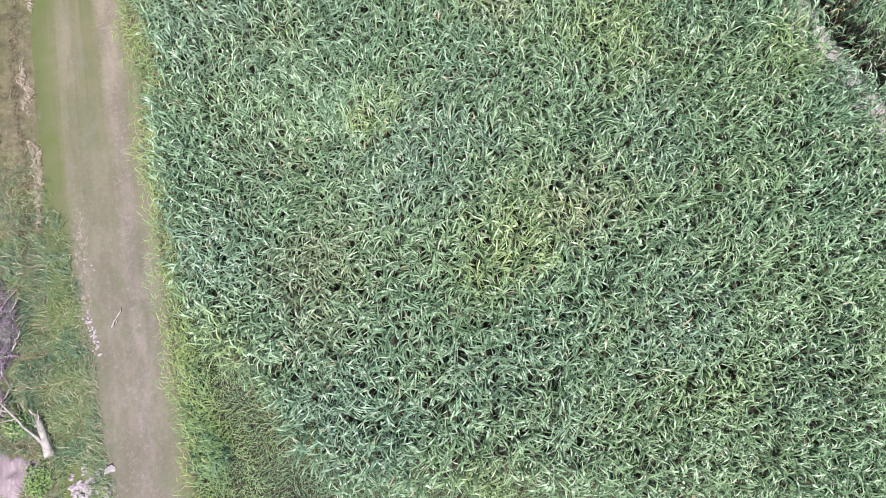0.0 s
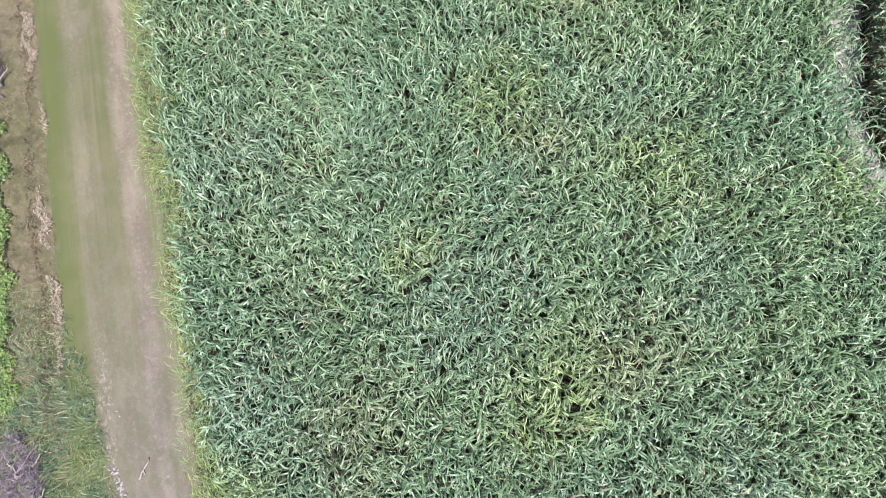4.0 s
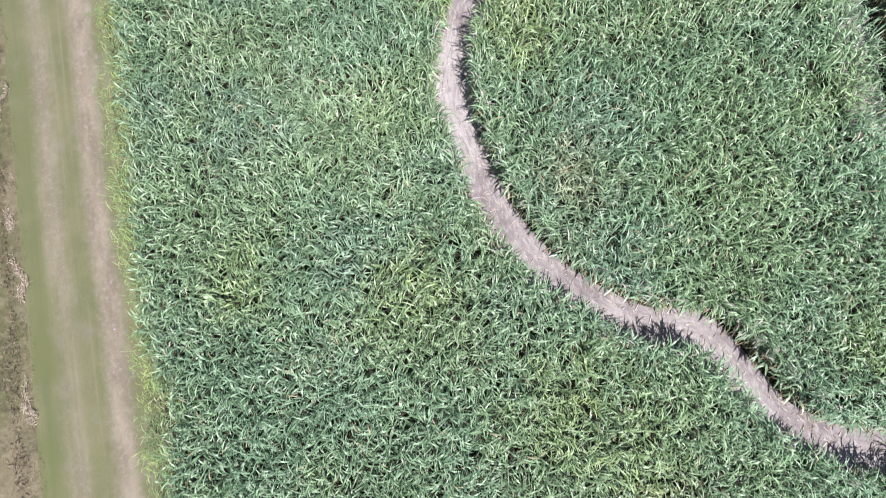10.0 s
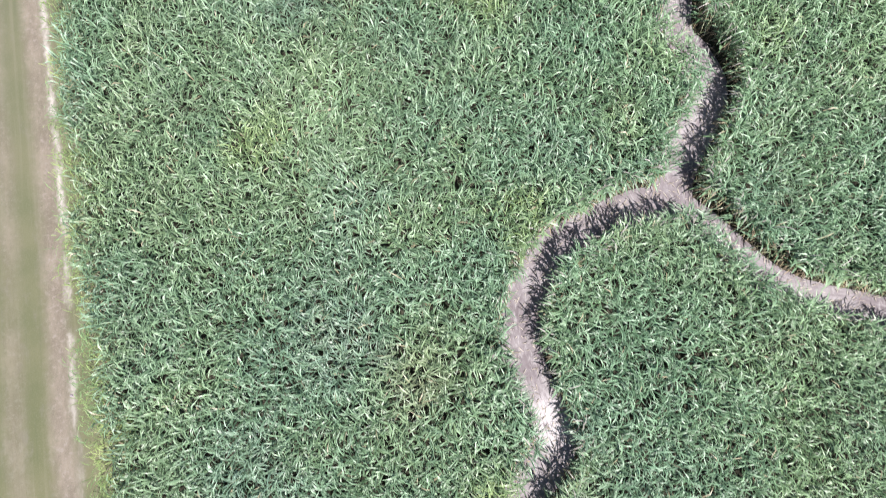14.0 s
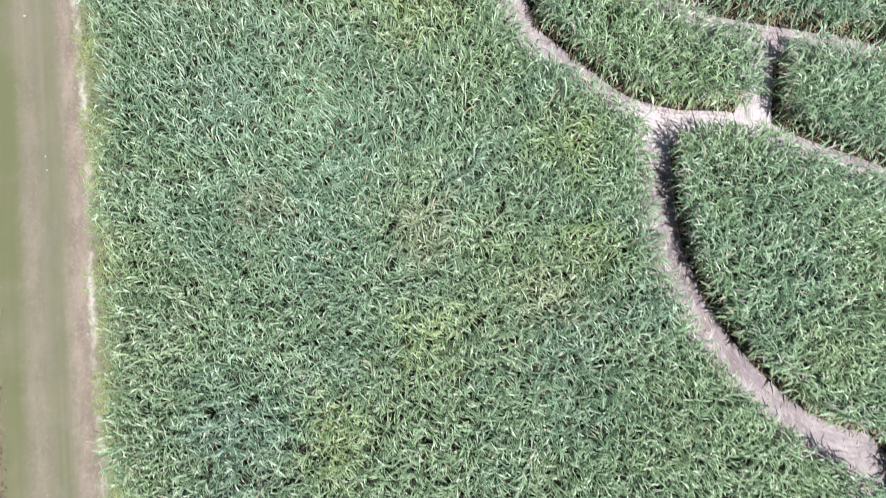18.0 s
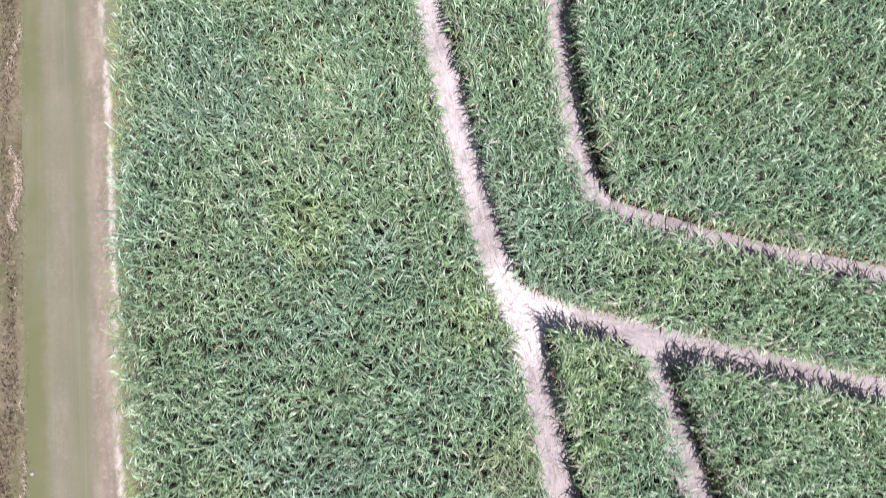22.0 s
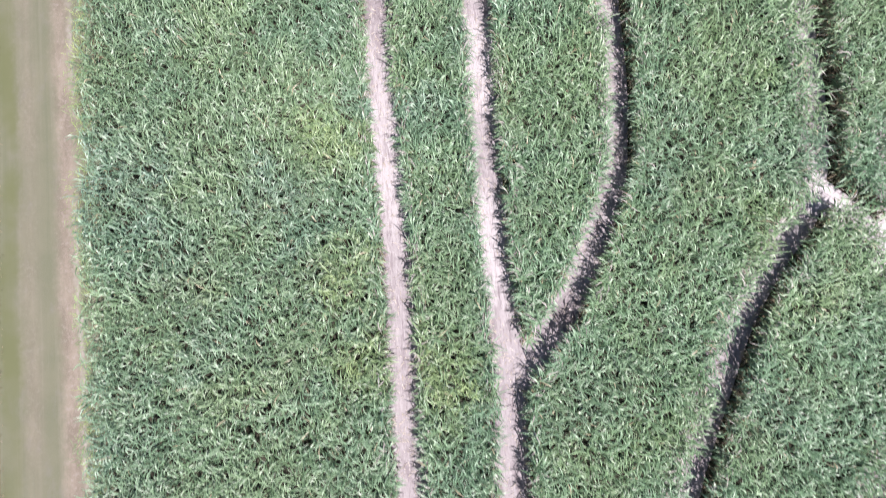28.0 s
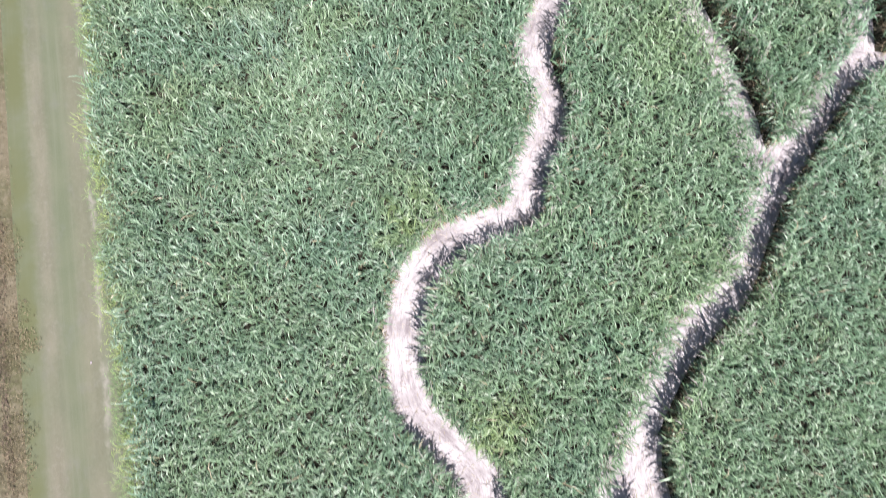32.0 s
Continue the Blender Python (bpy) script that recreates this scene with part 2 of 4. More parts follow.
def track_material():
    """Mown grass lane, worn through to soil along two wheel ruts and beside the crop."""
    n = Nodes("track")
    x, y = n.axis(0), n.axis(1)
    wob = n.math("MULTIPLY", n.math("SUBTRACT", n.noise(0.09, 3, stretch=(0.2, 1, 1)), 0.5), 0.9)
    fray = n.math("MULTIPLY", n.math("SUBTRACT", n.noise(2.6, 5, 0.7), 0.5), 0.7)
    xs = n.math("ADD", n.math("ADD", x, wob), fray)

    def band(centre, half, soft):
        return n.step(n.math("ABSOLUTE", n.math("SUBTRACT", xs, centre)), half + soft, half - soft)

    lawn = n.mix(n.step(n.noise(0.35, 4), 0.35, 0.68), (0.088, 0.094, 0.047), (0.118, 0.114, 0.064))
    lawn = n.mix(n.math("MULTIPLY", n.step(n.noise(14, 5, 0.7), 0.45, 0.7), 0.45), lawn, (0.145, 0.132, 0.094))
    lawn = n.mix(n.math("MULTIPLY", n.step(n.noise(55, 3, 0.8), 0.52, 0.7), 0.5), lawn, (0.055, 0.062, 0.034))
    lines = n.noise(3.4, 3, 0.55, stretch=(1, 0.02, 1), shift=(2, 6, 0))
    lawn = n.mix(n.math("MULTIPLY", n.step(lines, 0.5, 0.72), 0.4), lawn, (0.170, 0.150, 0.108))
    lawn = n.mix(n.math("MULTIPLY", n.step(lines, 0.46, 0.3), 0.4), lawn, (0.07, 0.082, 0.042))
    lawn = n.mix(n.math("MULTIPLY", n.step(n.noise(0.9, 5, 0.7, stretch=(1, 0.5, 1), shift=(1, 9, 0)), 0.52, 0.7), 0.4), lawn, (0.15, 0.13, 0.12))
    lawn = n.mix(n.step(y, 35.0, 90.0, 0.0, 0.45), lawn, (0.128, 0.124, 0.092))
    lawn = n.mix(n.step(y, 60.0, 200.0, 0.0, 0.55), lawn, n.mix(1.0, lawn, (0.98, 1.0, 1.12), "MULTIPLY"))
    lawn = n.mix(n.step(y, 215.0, 250.0), lawn, n.mix(1.0, lawn, (0.90, 1.0, 0.94), "MULTIPLY"))
    soil = n.mix(n.step(n.noise(1.1, 5, 0.65, stretch=(1, 0.35, 1)), 0.35, 0.7), (0.132, 0.109, 0.086), (0.200, 0.168, 0.136))
    soil = n.mix(n.math("MULTIPLY", n.step(n.noise(26, 5, 0.8), 0.5, 0.68), 0.55), soil, (0.25, 0.218, 0.19))
    soil = n.mix(n.math("MULTIPLY", n.step(n.noise(9, 5, 0.8, shift=(4, 4, 0)), 0.52, 0.7), 0.5), soil, (0.09, 0.088, 0.058))
    soil = n.mix(n.math("MULTIPLY", n.step(n.noise(4.5, 6, 0.75, shift=(8, 1, 0)), 0.5, 0.66), 0.6), soil, (0.23, 0.20, 0.18))
    lawn = n.mix(n.math("MULTIPLY", band(-16.75, 0.55, 0.35), n.step(n.noise(0.25, 3, shift=(7, 2, 0)), 0.34, 0.6, 0.2, 0.9)), lawn, n.mix(n.step(y, 15.0, 40.0), (0.082, 0.097, 0.036), (0.090, 0.096, 0.047)))
    along = n.step(n.noise(0.16, 3, stretch=(0.3, 1, 1), shift=(3, 90, 0)), 0.30, 0.62, 0.35, 1.0)
    rut_a = n.math("MULTIPLY", n.math("MULTIPLY", band(-15.6, 0.45, 0.42), along), n.step(y, 40.0, 120.0, 0.7, 0.45))
    rut_b = n.math("MULTIPLY", band(-13.55, 0.5, 0.4), n.step(n.noise(0.2, 3, stretch=(0.3, 1, 1), shift=(9, 20, 0)), 0.2, 0.5, 0.55, 1.0))
    rut_b = n.math("MULTIPLY", rut_b, n.step(y, 195.0, 240.0, 1.0, 0.3))
    first = n.step(y, 20.0, 5.0)
    moss = n.math("MULTIPLY", n.step(n.noise(1.3, 6, 0.75, stretch=(1, 0.6, 1), shift=(6, 6, 0)), 0.47, 0.62, 0.0, 0.7), first)
    soil = n.mix(moss, soil, (0.118, 0.122, 0.078))
    soil = n.mix(n.math("MULTIPLY", n.step(n.noise(11, 5, 0.8, shift=(2, 7, 0)), 0.60, 0.70, 0.0, 0.8), first), soil, (0.33, 0.29, 0.27))
    soil = n.mix(first, soil, n.mix(1.0, soil, (0.88, 0.88, 0.98), "MULTIPLY"))
    gravel = n.math("MULTIPLY", n.math("MULTIPLY", band(-15.75, 0.30, 0.30), n.step(y, 13.0, 8.0)), n.step(n.noise(7, 5, 0.8, stretch=(1, 0.55, 1), shift=(5, 5, 0)), 0.50, 0.60, 0.0, 0.85))
    soil = n.mix(gravel, soil, n.mix(n.step(n.noise(19, 3, 0.7), 0.42, 0.58), (0.185, 0.118, 0.105), (0.44, 0.385, 0.385)))
    # the first stretch is worn bare over most of its width
    worn = n.math("MULTIPLY", n.math("MULTIPLY", band(-13.9, 1.6, 0.6), n.step(y, 22.0, 4.0)), 0.75)
    c = n.mix(n.math("MAXIMUM", n.math("MAXIMUM", rut_a, rut_b), worn), lawn, soil)
    pale = n.math("MULTIPLY", n.math("MULTIPLY", band(-13.0, 0.13, 0.17), n.step(y, 40, 60)), n.step(n.noise(0.8, 4, 0.7, stretch=(1, 0.5, 1), shift=(0, 5, 0)), 0.40, 0.62))
    c = n.mix(n.math("MULTIPLY", pale, n.step(y, 150.0, 200.0, 0.85, 0.3)), c, (0.40, 0.36, 0.34))
    n.bump(n.noise(30, 4, 0.7), 0.6, 0.03)
    return n.finish(c, 0.95, 0.15)


MAT_TRACK = track_material()


def verge_material():
    n = Nodes("verge")
    big, fine, grit = n.noise(0.35, 4, stretch=(1, 0.6, 1)), n.noise(3.0, 6, 0.7), n.noise(22, 4, 0.7)
    c = n.mix(n.step(big, 0.4, 0.65), (0.128, 0.110, 0.074), (0.088, 0.086, 0.048))
    c = n.mix(n.math("MULTIPLY", n.step(fine, 0.45, 0.68), 0.6), c, (0.185, 0.158, 0.115))
    c = n.mix(n.math("MULTIPLY", n.step(n.noise(1.3, 5, 0.7, shift=(3, 8, 0)), 0.54, 0.66), 0.7), c, (0.060, 0.052, 0.034))
    c = n.mix(n.math("MULTIPLY", n.step(grit, 0.55, 0.72), 0.6), c, (0.055, 0.047, 0.032))
    n.bump(n.math("ADD", fine, n.math("MULTIPLY", grit, 0.5)), 0.9, 0.08)
    return n.finish(c, 0.95, 0.1)


MAT_VERGE = verge_material()


def wood_material(name, a, b):
    n = Nodes(name)
    c = n.mix(n.step(n.noise(5, 5, 0.65, stretch=(1, 1, 0.3)), 0.35, 0.7), a, b)
    n.bump(n.noise(24, 4, 0.7), 0.6, 0.01)
    return n.finish(c, 0.85, 0.2)


MAT_WOOD = wood_material("dead_wood", (0.22, 0.19, 0.185), (0.36, 0.325, 0.315))
MAT_TWIG = wood_material("twig", (0.10, 0.072, 0.105), (0.26, 0.205, 0.25))
MAT_STONE = wood_material("stone", (0.23, 0.195, 0.215), (0.37, 0.325, 0.35))


# ---- helpers of this scene ----
def mesh_object(name, co, corners, starts, material, parent=None, smooth=True):
    """A mesh object from arrays: places, corner indices, and the first corner of each face."""
    me = bpy.data.meshes.new(name)
    me.vertices.add(len(co))
    me.vertices.foreach_set("co", np.ascontiguousarray(co, dtype=np.float32).ravel())
    me.loops.add(len(corners))
    me.loops.foreach_set("vertex_index", np.ascontiguousarray(corners, dtype=np.int32))
    me.polygons.add(len(starts))
    me.polygons.foreach_set("loop_start", np.ascontiguousarray(starts, dtype=np.int32))
    me.polygons.foreach_set("use_smooth", np.full(len(starts), smooth))
    me.update(calc_edges=True)
    me.materials.append(material)
    ob = new(name, me)
    ob.parent = parent
    return ob


def part(name, bm, material, parent, label=""):
    me = bpy.data.meshes.new(name)
    bm.to_mesh(me)
    bm.free()
    me.materials.append(material)
    ob = new(name, me)
    ob.parent = parent
    return tagged(ob, label) if label else ob


def grid_faces(nu, nv):
    """Corner indices and starts of a grid of nu x nv points."""
    a = (np.arange(nu - 1)[:, None] * nv + np.arange(nv - 1)[None]).ravel()
    quad = np.stack([a, a + nv, a + nv + 1, a + 1], 1)
    return quad.ravel(), np.arange(len(quad)) * 4


def smooth_noise(x, y, size, seed):
    """Value noise on arrays, 0 to 1, with cells of the given size."""
    rng = np.random.default_rng(seed)
    table = rng.random((256, 256))
    u, v = x / size + 400, y / size + 400
    i, j = np.floor(u).astype(int), np.floor(v).astype(int)
    a, b = u - i, v - j
    a, b = a * a * (3 - 2 * a), b * b * (3 - 2 * b)
    i0, i1, j0, j1 = i % 256, (i + 1) % 256, j % 256, (j + 1) % 256
    return (table[i0, j0] * (1 - a) + table[i1, j0] * a) * (1 - b) + (table[i0, j1] * (1 - a) + table[i1, j1] * a) * b


def blades(name, base, azim, length, width, rise, droop, roll, material, parent=None, cells=3, tone=None):
    """Arching blade leaves as one mesh. base: N x 3; rise: the climb at the root (tangent); droop: how far the tip bends over; tone: N x 3, how yellowed, browned and bluish each leaf is."""
    n = len(base)
    s = np.linspace(0, 1, cells + 1)
    out = np.stack([np.cos(azim), np.sin(azim), np.zeros(n)], 1)
    side = np.stack([-np.sin(azim), np.cos(azim), np.zeros(n)], 1)
    up = np.array([0, 0, 1.0])
    side = side * np.cos(roll)[:, None] + up * np.sin(roll)[:, None]
    rings = []
    shape = np.interp(s, (0, 0.3, 0.65, 1), (0.55, 1.0, 0.8, 0.0))
    for k in range(cells + 1):
        t = s[k]
        reach = length * (0.25 * t + 0.55 * t ** 1.6)
        height = length * (rise * t - droop * t * t)
        c = base + out * reach[:, None] + up * height[:, None]
        if k == cells:
            rings.append(c)
        else:
            w = side * (0.5 * width * shape[k])[:, None]
            rings += [c - w, c + w]
    m = len(rings)
    co = np.stack(rings, 1).reshape(-1, 3)
    quads = []
    for k in range(cells - 1):
        quads += [2 * k, 2 * k + 1, 2 * k + 3, 2 * k + 2]
    local = np.array(quads + [2 * cells - 2, 2 * cells - 1, m - 1])
    corners = (np.arange(n)[:, None] * m + local[None]).ravel()
    sizes = np.array([0] + [4] * (cells - 1))
    starts = (np.arange(n)[:, None] * len(local) + np.cumsum(sizes)[None]).ravel()
    ob = mesh_object(name, co, corners, starts, material, parent)
    if tone is not None:
        ob.data.attributes.new("tone", "FLOAT_VECTOR", "POINT").data.foreach_set("vector", np.repeat(tone, m, 0).astype(np.float32).ravel())
    return ob


def stems(name, foot, top, radius, material, parent=None):
    """Three-sided stems from foot to top as one mesh."""
    n = len(foot)
    a = np.arange(3) * 2 * np.pi / 3
    ring = np.stack([np.cos(a), np.sin(a), 0 * a], 1)
    co = np.concatenate([foot[:, None] + ring * radius[:, None, None], top[:, None] + ring * 0.6 * radius[:, None, None]], 1).reshape(-1, 3)
    local = np.array([0, 1, 4, 3, 1, 2, 5, 4, 2, 0, 3, 5])
    corners = (np.arange(n)[:, None] * 6 + local).ravel()
    return mesh_object(name, co, corners, np.arange(3 * n) * 4, material, parent)


def scatter(density, x0, x1, y0, y1, seed):
    """Jittered places over a rectangle, density per square metre."""
    rng = np.random.default_rng(seed)
    d = density ** -0.5
    gx, gy = np.meshgrid(np.arange(x0, x1, d), np.arange(y0, y1, d), indexing="ij")
    p = np.stack([gx.ravel(), gy.ravel()], 1)
    return p + rng.uniform(-0.38, 0.38, p.shape) * d


# ---- the plan: trodden paths through the crop ----
PATHS = []


def add_path(width, points):
    """A path's line, rounded off through its points, at steps of about a quarter metre."""
    p = np.array([points[0], *points, points[-1]], float) + (0.15, 0.05)
    line = []
    for a, b, c, d in zip(p, p[1:], p[2:], p[3:]):
        k = max(2, int(np.hypot(*(c - b)) / 0.25))
        t = (np.arange(k) / k)[:, None]
        line.append(0.5 * (2 * b + (c - a) * t + (2 * a - 5 * b + 4 * c - d) * t ** 2 + (3 * b - a - 3 * c + d) * t ** 3))
    line.append(p[-1:])
    PATHS.append((width + (0.36 if width < 1.55 else 0.19), np.concatenate(line)))


add_path(1.60, [(23.7, 20.3), (21.2, 21.1), (17.4, 21.6), (15.5, 22.3), (14.1, 23.4), (13.4, 24.3), (12.1, 27.1), (11.3, 28.0), (9.9, 28.4), (8.4, 29.2), (5.9, 31.7), (4.8, 33.6), (4.1, 35.5), (3.5, 40.1), (3.9, 42.3), (4.6, 44.1), (5.4, 45.5), (6.8, 46.8), (6.9, 48.0), (6.4, 50.9), (6.7, 52.6), (7.5, 54.0), (8.6, 55.2), (10.5, 55.9), (12.7, 56.4), (14.6, 56.4)])
add_path(1.28, [(20.0, 4.3), (18.0, 9.8), (17.6, 12.3), (18.5, 16.0), (20.5, 21.2)])
add_path(1.33, [(22.0, 34.4), (22.8, 39.6), (23.2, 43.0), (23.6, 48.0), (24.4, 51.0), (25.6, 55.0)])
add_path(1.18, [(14.6, 56.4), (15.8, 55.1), (18.2, 51.8), (21.7, 50.0), (24.0, 49.0)])
add_path(1.52, [(14.6, 56.4), (15.2, 58.0), (17.6, 61.3), (17.5, 63.3), (17.0, 65.3), (19.5, 72.7), (18.7, 73.9), (17.3, 74.8), (15.8, 76.4), (14.6, 78.3), (13.7, 80.5), (13.0, 84.4), (13.9, 90.1)])
add_path(1.58, [(27.2, 83.3), (20.7, 87.4), (19.0, 88.7), (17.5, 89.3), (15.5, 89.7), (13.8, 90.4), (12.3, 91.4), (9.6, 94.6), (8.7, 96.4), (7.0, 106.3), (6.3, 111.5), (5.9, 119.2)])
add_path(1.33, [(19.0, 89.3), (20.3, 93.5)])
add_path(1.36, [(26.3, 91.2), (24.2, 92.2), (19.3, 94.0), (17.5, 95.0), (14.6, 97.6), (12.8, 106.2), (12.6, 109.2), (11.3, 118.1)])
add_path(1.30, [(5.4, 120.8), (7.1, 119.8), (13.0, 117.3), (29.3, 111.3)])
add_path(1.63, [(5.9, 119.2), (5.2, 121.1), (4.5, 125.6), (3.6, 135.5), (3.6, 138.0), (3.1, 144.0)])
add_path(1.40, [(3.1, 144.0), (2.8, 146.1), (2.6, 151.3), (2.4, 164.4), (2.5, 168.5), (4.1, 189.6), (4.9, 205.4), (7.9, 225.1)])
add_path(2.02, [(7.9, 225.1), (6.6, 225.7), (5.1, 227.0), (4.6, 228.6), (4.9, 230.8), (4.9, 232.5), (2.5, 235.8), (2.2, 238.4), (2.9, 241.4), (4.3, 243.5), (6.6, 244.7), (9.5, 245.1), (10.5, 247.2), (11.7, 249.0), (12.6, 251.1), (12.3, 253.2), (12.6, 255.2), (15.6, 259.5), (16.5, 265.4), (16.5, 273.4)])
add_path(1.76, [(7.9, 225.1), (8.8, 226.8), (10.3, 229.0), (15.6, 235.8), (17.8, 237.8), (20.2, 239.5), (22.0, 242.1), (24.0, 244.7), (29.2, 249.8), (30.8, 250.8), (31.7, 253.6), (32.6, 258.2), (33.0, 269.3)])
add_path(1.45, [(23.8, 244.9), (23.2, 246.7), (23.2, 248.3), (23.1, 250.0), (22.9, 251.7), (22.6, 253.4), (22.2, 254.9), (19.5, 267.4)])
add_path(1.13, [(30.7, 251.0), (35.6, 249.2)])
add_path(1.50, [(3.0, 140.8), (3.7, 142.7), (4.8, 144.1), (6.7, 145.6), (8.5, 146.8), (11.0, 147.5), (15.2, 149.2), (18.0, 149.8), (22.8, 151.7), (25.6, 152.6), (34.6, 154.8)])
add_path(1.44, [(8.4, 146.7), (8.0, 149.3), (7.9, 163.8), (8.4, 177.5), (9.2, 183.7), (9.4, 190.5), (10.7, 204.7), (11.1, 211.9), (12.3, 222.3), (13.3, 228.9), (13.3, 231.2), (13.8, 232.9)])
add_path(1.38, [(14.9, 149.0), (16.6, 156.6), (17.1, 159.4), (17.3, 162.0), (16.9, 164.4), (15.9, 166.8), (15.6, 169.5), (16.1, 172.5), (16.9, 175.6), (20.3, 181.5), (22.3, 184.7), (24.9, 187.6), (27.3, 189.9), (28.7, 193.1), (29.4, 196.4), (30.2, 202.9), (32.1, 212.5), (32.8, 219.6), (33.7, 225.3)])
add_path(1.40, [(22.4, 151.7), (22.9, 154.2), (25.8, 162.7), (25.3, 165.4), (25.1, 168.1), (25.3, 170.6), (26.3, 173.3), (28.1, 175.7), (30.3, 178.2), (31.2, 180.2), (31.3, 182.3), (31.4, 184.4), (31.3, 186.2), (30.4, 188.0), (29.3, 189.6), (28.1, 190.9)])
add_path(1.36, [(31.4, 184.9), (31.9, 187.2), (32.5, 189.4), (33.6, 194.5)])
add_path(1.40, [(30.3, 178.2), (32.4, 177.0), (35.6, 175.4)])
add_path(1.33, [(9.4, 182.8), (11.0, 184.3), (13.8, 187.8), (16.5, 192.7), (17.4, 196.0), (18.0, 199.5), (18.6, 204.8), (19.6, 208.3), (20.7, 210.7), (22.7, 212.9), (27.1, 216.4), (28.4, 218.8), (29.4, 222.2), (29.3, 225.4), (29.5, 228.7), (31.0, 244.3)])
add_path(1.22, [(29.3, 117.2), (18.5, 120.9), (12.3, 123.5), (10.5, 124.6), (10.0, 126.4), (9.8, 129.1), (9.9, 133.6), (10.2, 136.2), (11.0, 137.9), (12.6, 139.2), (16.6, 140.9), (22.7, 142.7), (34.5, 146.2)])

# distance from the nearest path's side, on a grid of 10 cm
GX0, GY0, CELL = -14.0, -16.0, 0.1
gap = np.full((570, 2960), 9.0)
for width, line in PATHS:
    ragged = width + 0.35 * (smooth_noise(line[:, 0], line[:, 1], 1.3, 5) - 0.5)
    for (px, py), w in zip(line, ragged):
        i, j = int((px - GX0) / CELL), int((py - GY0) / CELL)
        i0, i1, j0, j1 = max(i - 26, 0), min(i + 27, gap.shape[0]), max(j - 26, 0), min(j + 27, gap.shape[1])
        if i0 < i1 and j0 < j1:
            u = GX0 + CELL * np.arange(i0, i1)[:, None] - px
            v = GY0 + CELL * np.arange(j0, j1)[None] - py
            gap[i0:i1, j0:j1] = np.minimum(gap[i0:i1, j0:j1], np.hypot(u, v) - w / 2)


def from_path(x, y):
    i = np.clip(((x - GX0) / CELL).astype(int), 0, gap.shape[0] - 1)
    j = np.clip(((y - GY0) / CELL).astype(int), 0, gap.shape[1] - 1)
    return gap[i, j]


def towards_path(x, y):
    """The way to the nearest path, as an angle."""
    h = 0.3
    return np.arctan2(from_path(x, y - h) - from_path(x, y + h), from_path(x - h, y) - from_path(x + h, y))


def field_edge(y):
    """The crop's border along the grass lane."""
    return -11.85 + 0.35 * np.interp(y, (-12, -2, 6, 22, 33, 56, 66, 200, 208, 230, 246), (1.2, 1.0, 0.2, 0.1, 0.7, 0.9, -0.3, -0.2, 1.0, 0.3, -0.6)) + 0.5 * (smooth_noise(y * 0, y, 2.2, 8) - 0.5)


def margin_share(y):
    """How much grass stands in the crop's border, along the lane."""
    return np.interp(y, (-14, 50, 85, 110, 200, 225, 270), (1.0, 1.0, 0.8, 0.3, 0.2, 0.7, 0.7)) * (0.35 + smooth_noise(y * 0, y, 3.0, 33))


def field_far(y):
    """How far the dense crop is built on the other side."""
    return np.interp(y, (-14, 0, 12, 25, 40, 51, 94, 112, 133, 155, 178, 265), (15, 18, 22.3, 23, 26, 28.8, 29, 27.5, 29, 32.5, 36.6, 37))


def corner_line(x):
    """The crop's ragged end at the field's near corner."""
    return np.interp(x, (-13, -11.3, -10.8, -9.4, -7.8, -7.0, -5.7, 0.5, 8, 14), (8.0, 6.0, 4.3, 2.2, 0.7, -1.3, -3.2, -4.8, -7.0, -9.0))


# ---- ground ----
def build_ground():
    xs = np.concatenate([[-2500, -800, -200, -60], np.arange(-32, 52, 2.0), [80, 200, 800, 2500]])
    ys = np.concatenate([[-2500, -800, -200, -60], np.arange(-30, 290, 2.0), [330, 500, 1000, 2700]])
    gx, gy = np.meshgrid(xs, ys, indexing="ij")
    z = -0.03 + 0.03 * (smooth_noise(gx, gy, 5, 3) - 0.5)
    corners, starts = grid_faces(len(xs), len(ys))
    ob = mesh_object("ground", np.stack([gx, gy, z], -1).reshape(-1, 3), corners, starts, MAT_SHADED_FIELD)
    tagged(ob, "field soil under and around the crop, its brown darkened to stand in for shade", "ground", kind="structure")


def build_strip(name, x_left, x_right, step, height, material, label, y0=-40.0, y1=300.0):
    ys = np.arange(y0, y1, max(step, 0.25))
    us = np.linspace(0, 1, int(round((x_right - x_left) / step)) + 1)
    gx = x_left + (x_right - x_left) * us[None] + 0 * ys[:, None]
    gy = ys[:, None] + 0 * us[None]
    z = height(gx, gy)
    corners, starts = grid_faces(len(ys), len(us))
    corners = corners.reshape(-1, 4)[:, ::-1].ravel()
    ob = mesh_object(name, np.stack([gx, gy, z], -1).reshape(-1, 3), corners, starts, material)
    return tagged(ob, label, name.replace("_", " "), kind="structure")


def track_height(x, y):
    rut = 0.05 * np.exp(-((x + 15.6) / 0.4) ** 2) + 0.05 * np.exp(-((x + 13.55) / 0.4) ** 2)
    return 0.07 - rut + 0.02 * (smooth_noise(x, y, 0.9, 4) - 0.5)


def verge_height(x, y):
    d = np.clip(-17.2 - x, 0, None)
    lumps = 0.3 * (smooth_noise(x, y, 0.8, 6) - 0.35) + 0.22 * (smooth_noise(x, y, 0.33, 7) - 0.5)
    return 0.05 + np.minimum(d, 1.0) * (0.22 + lumps)


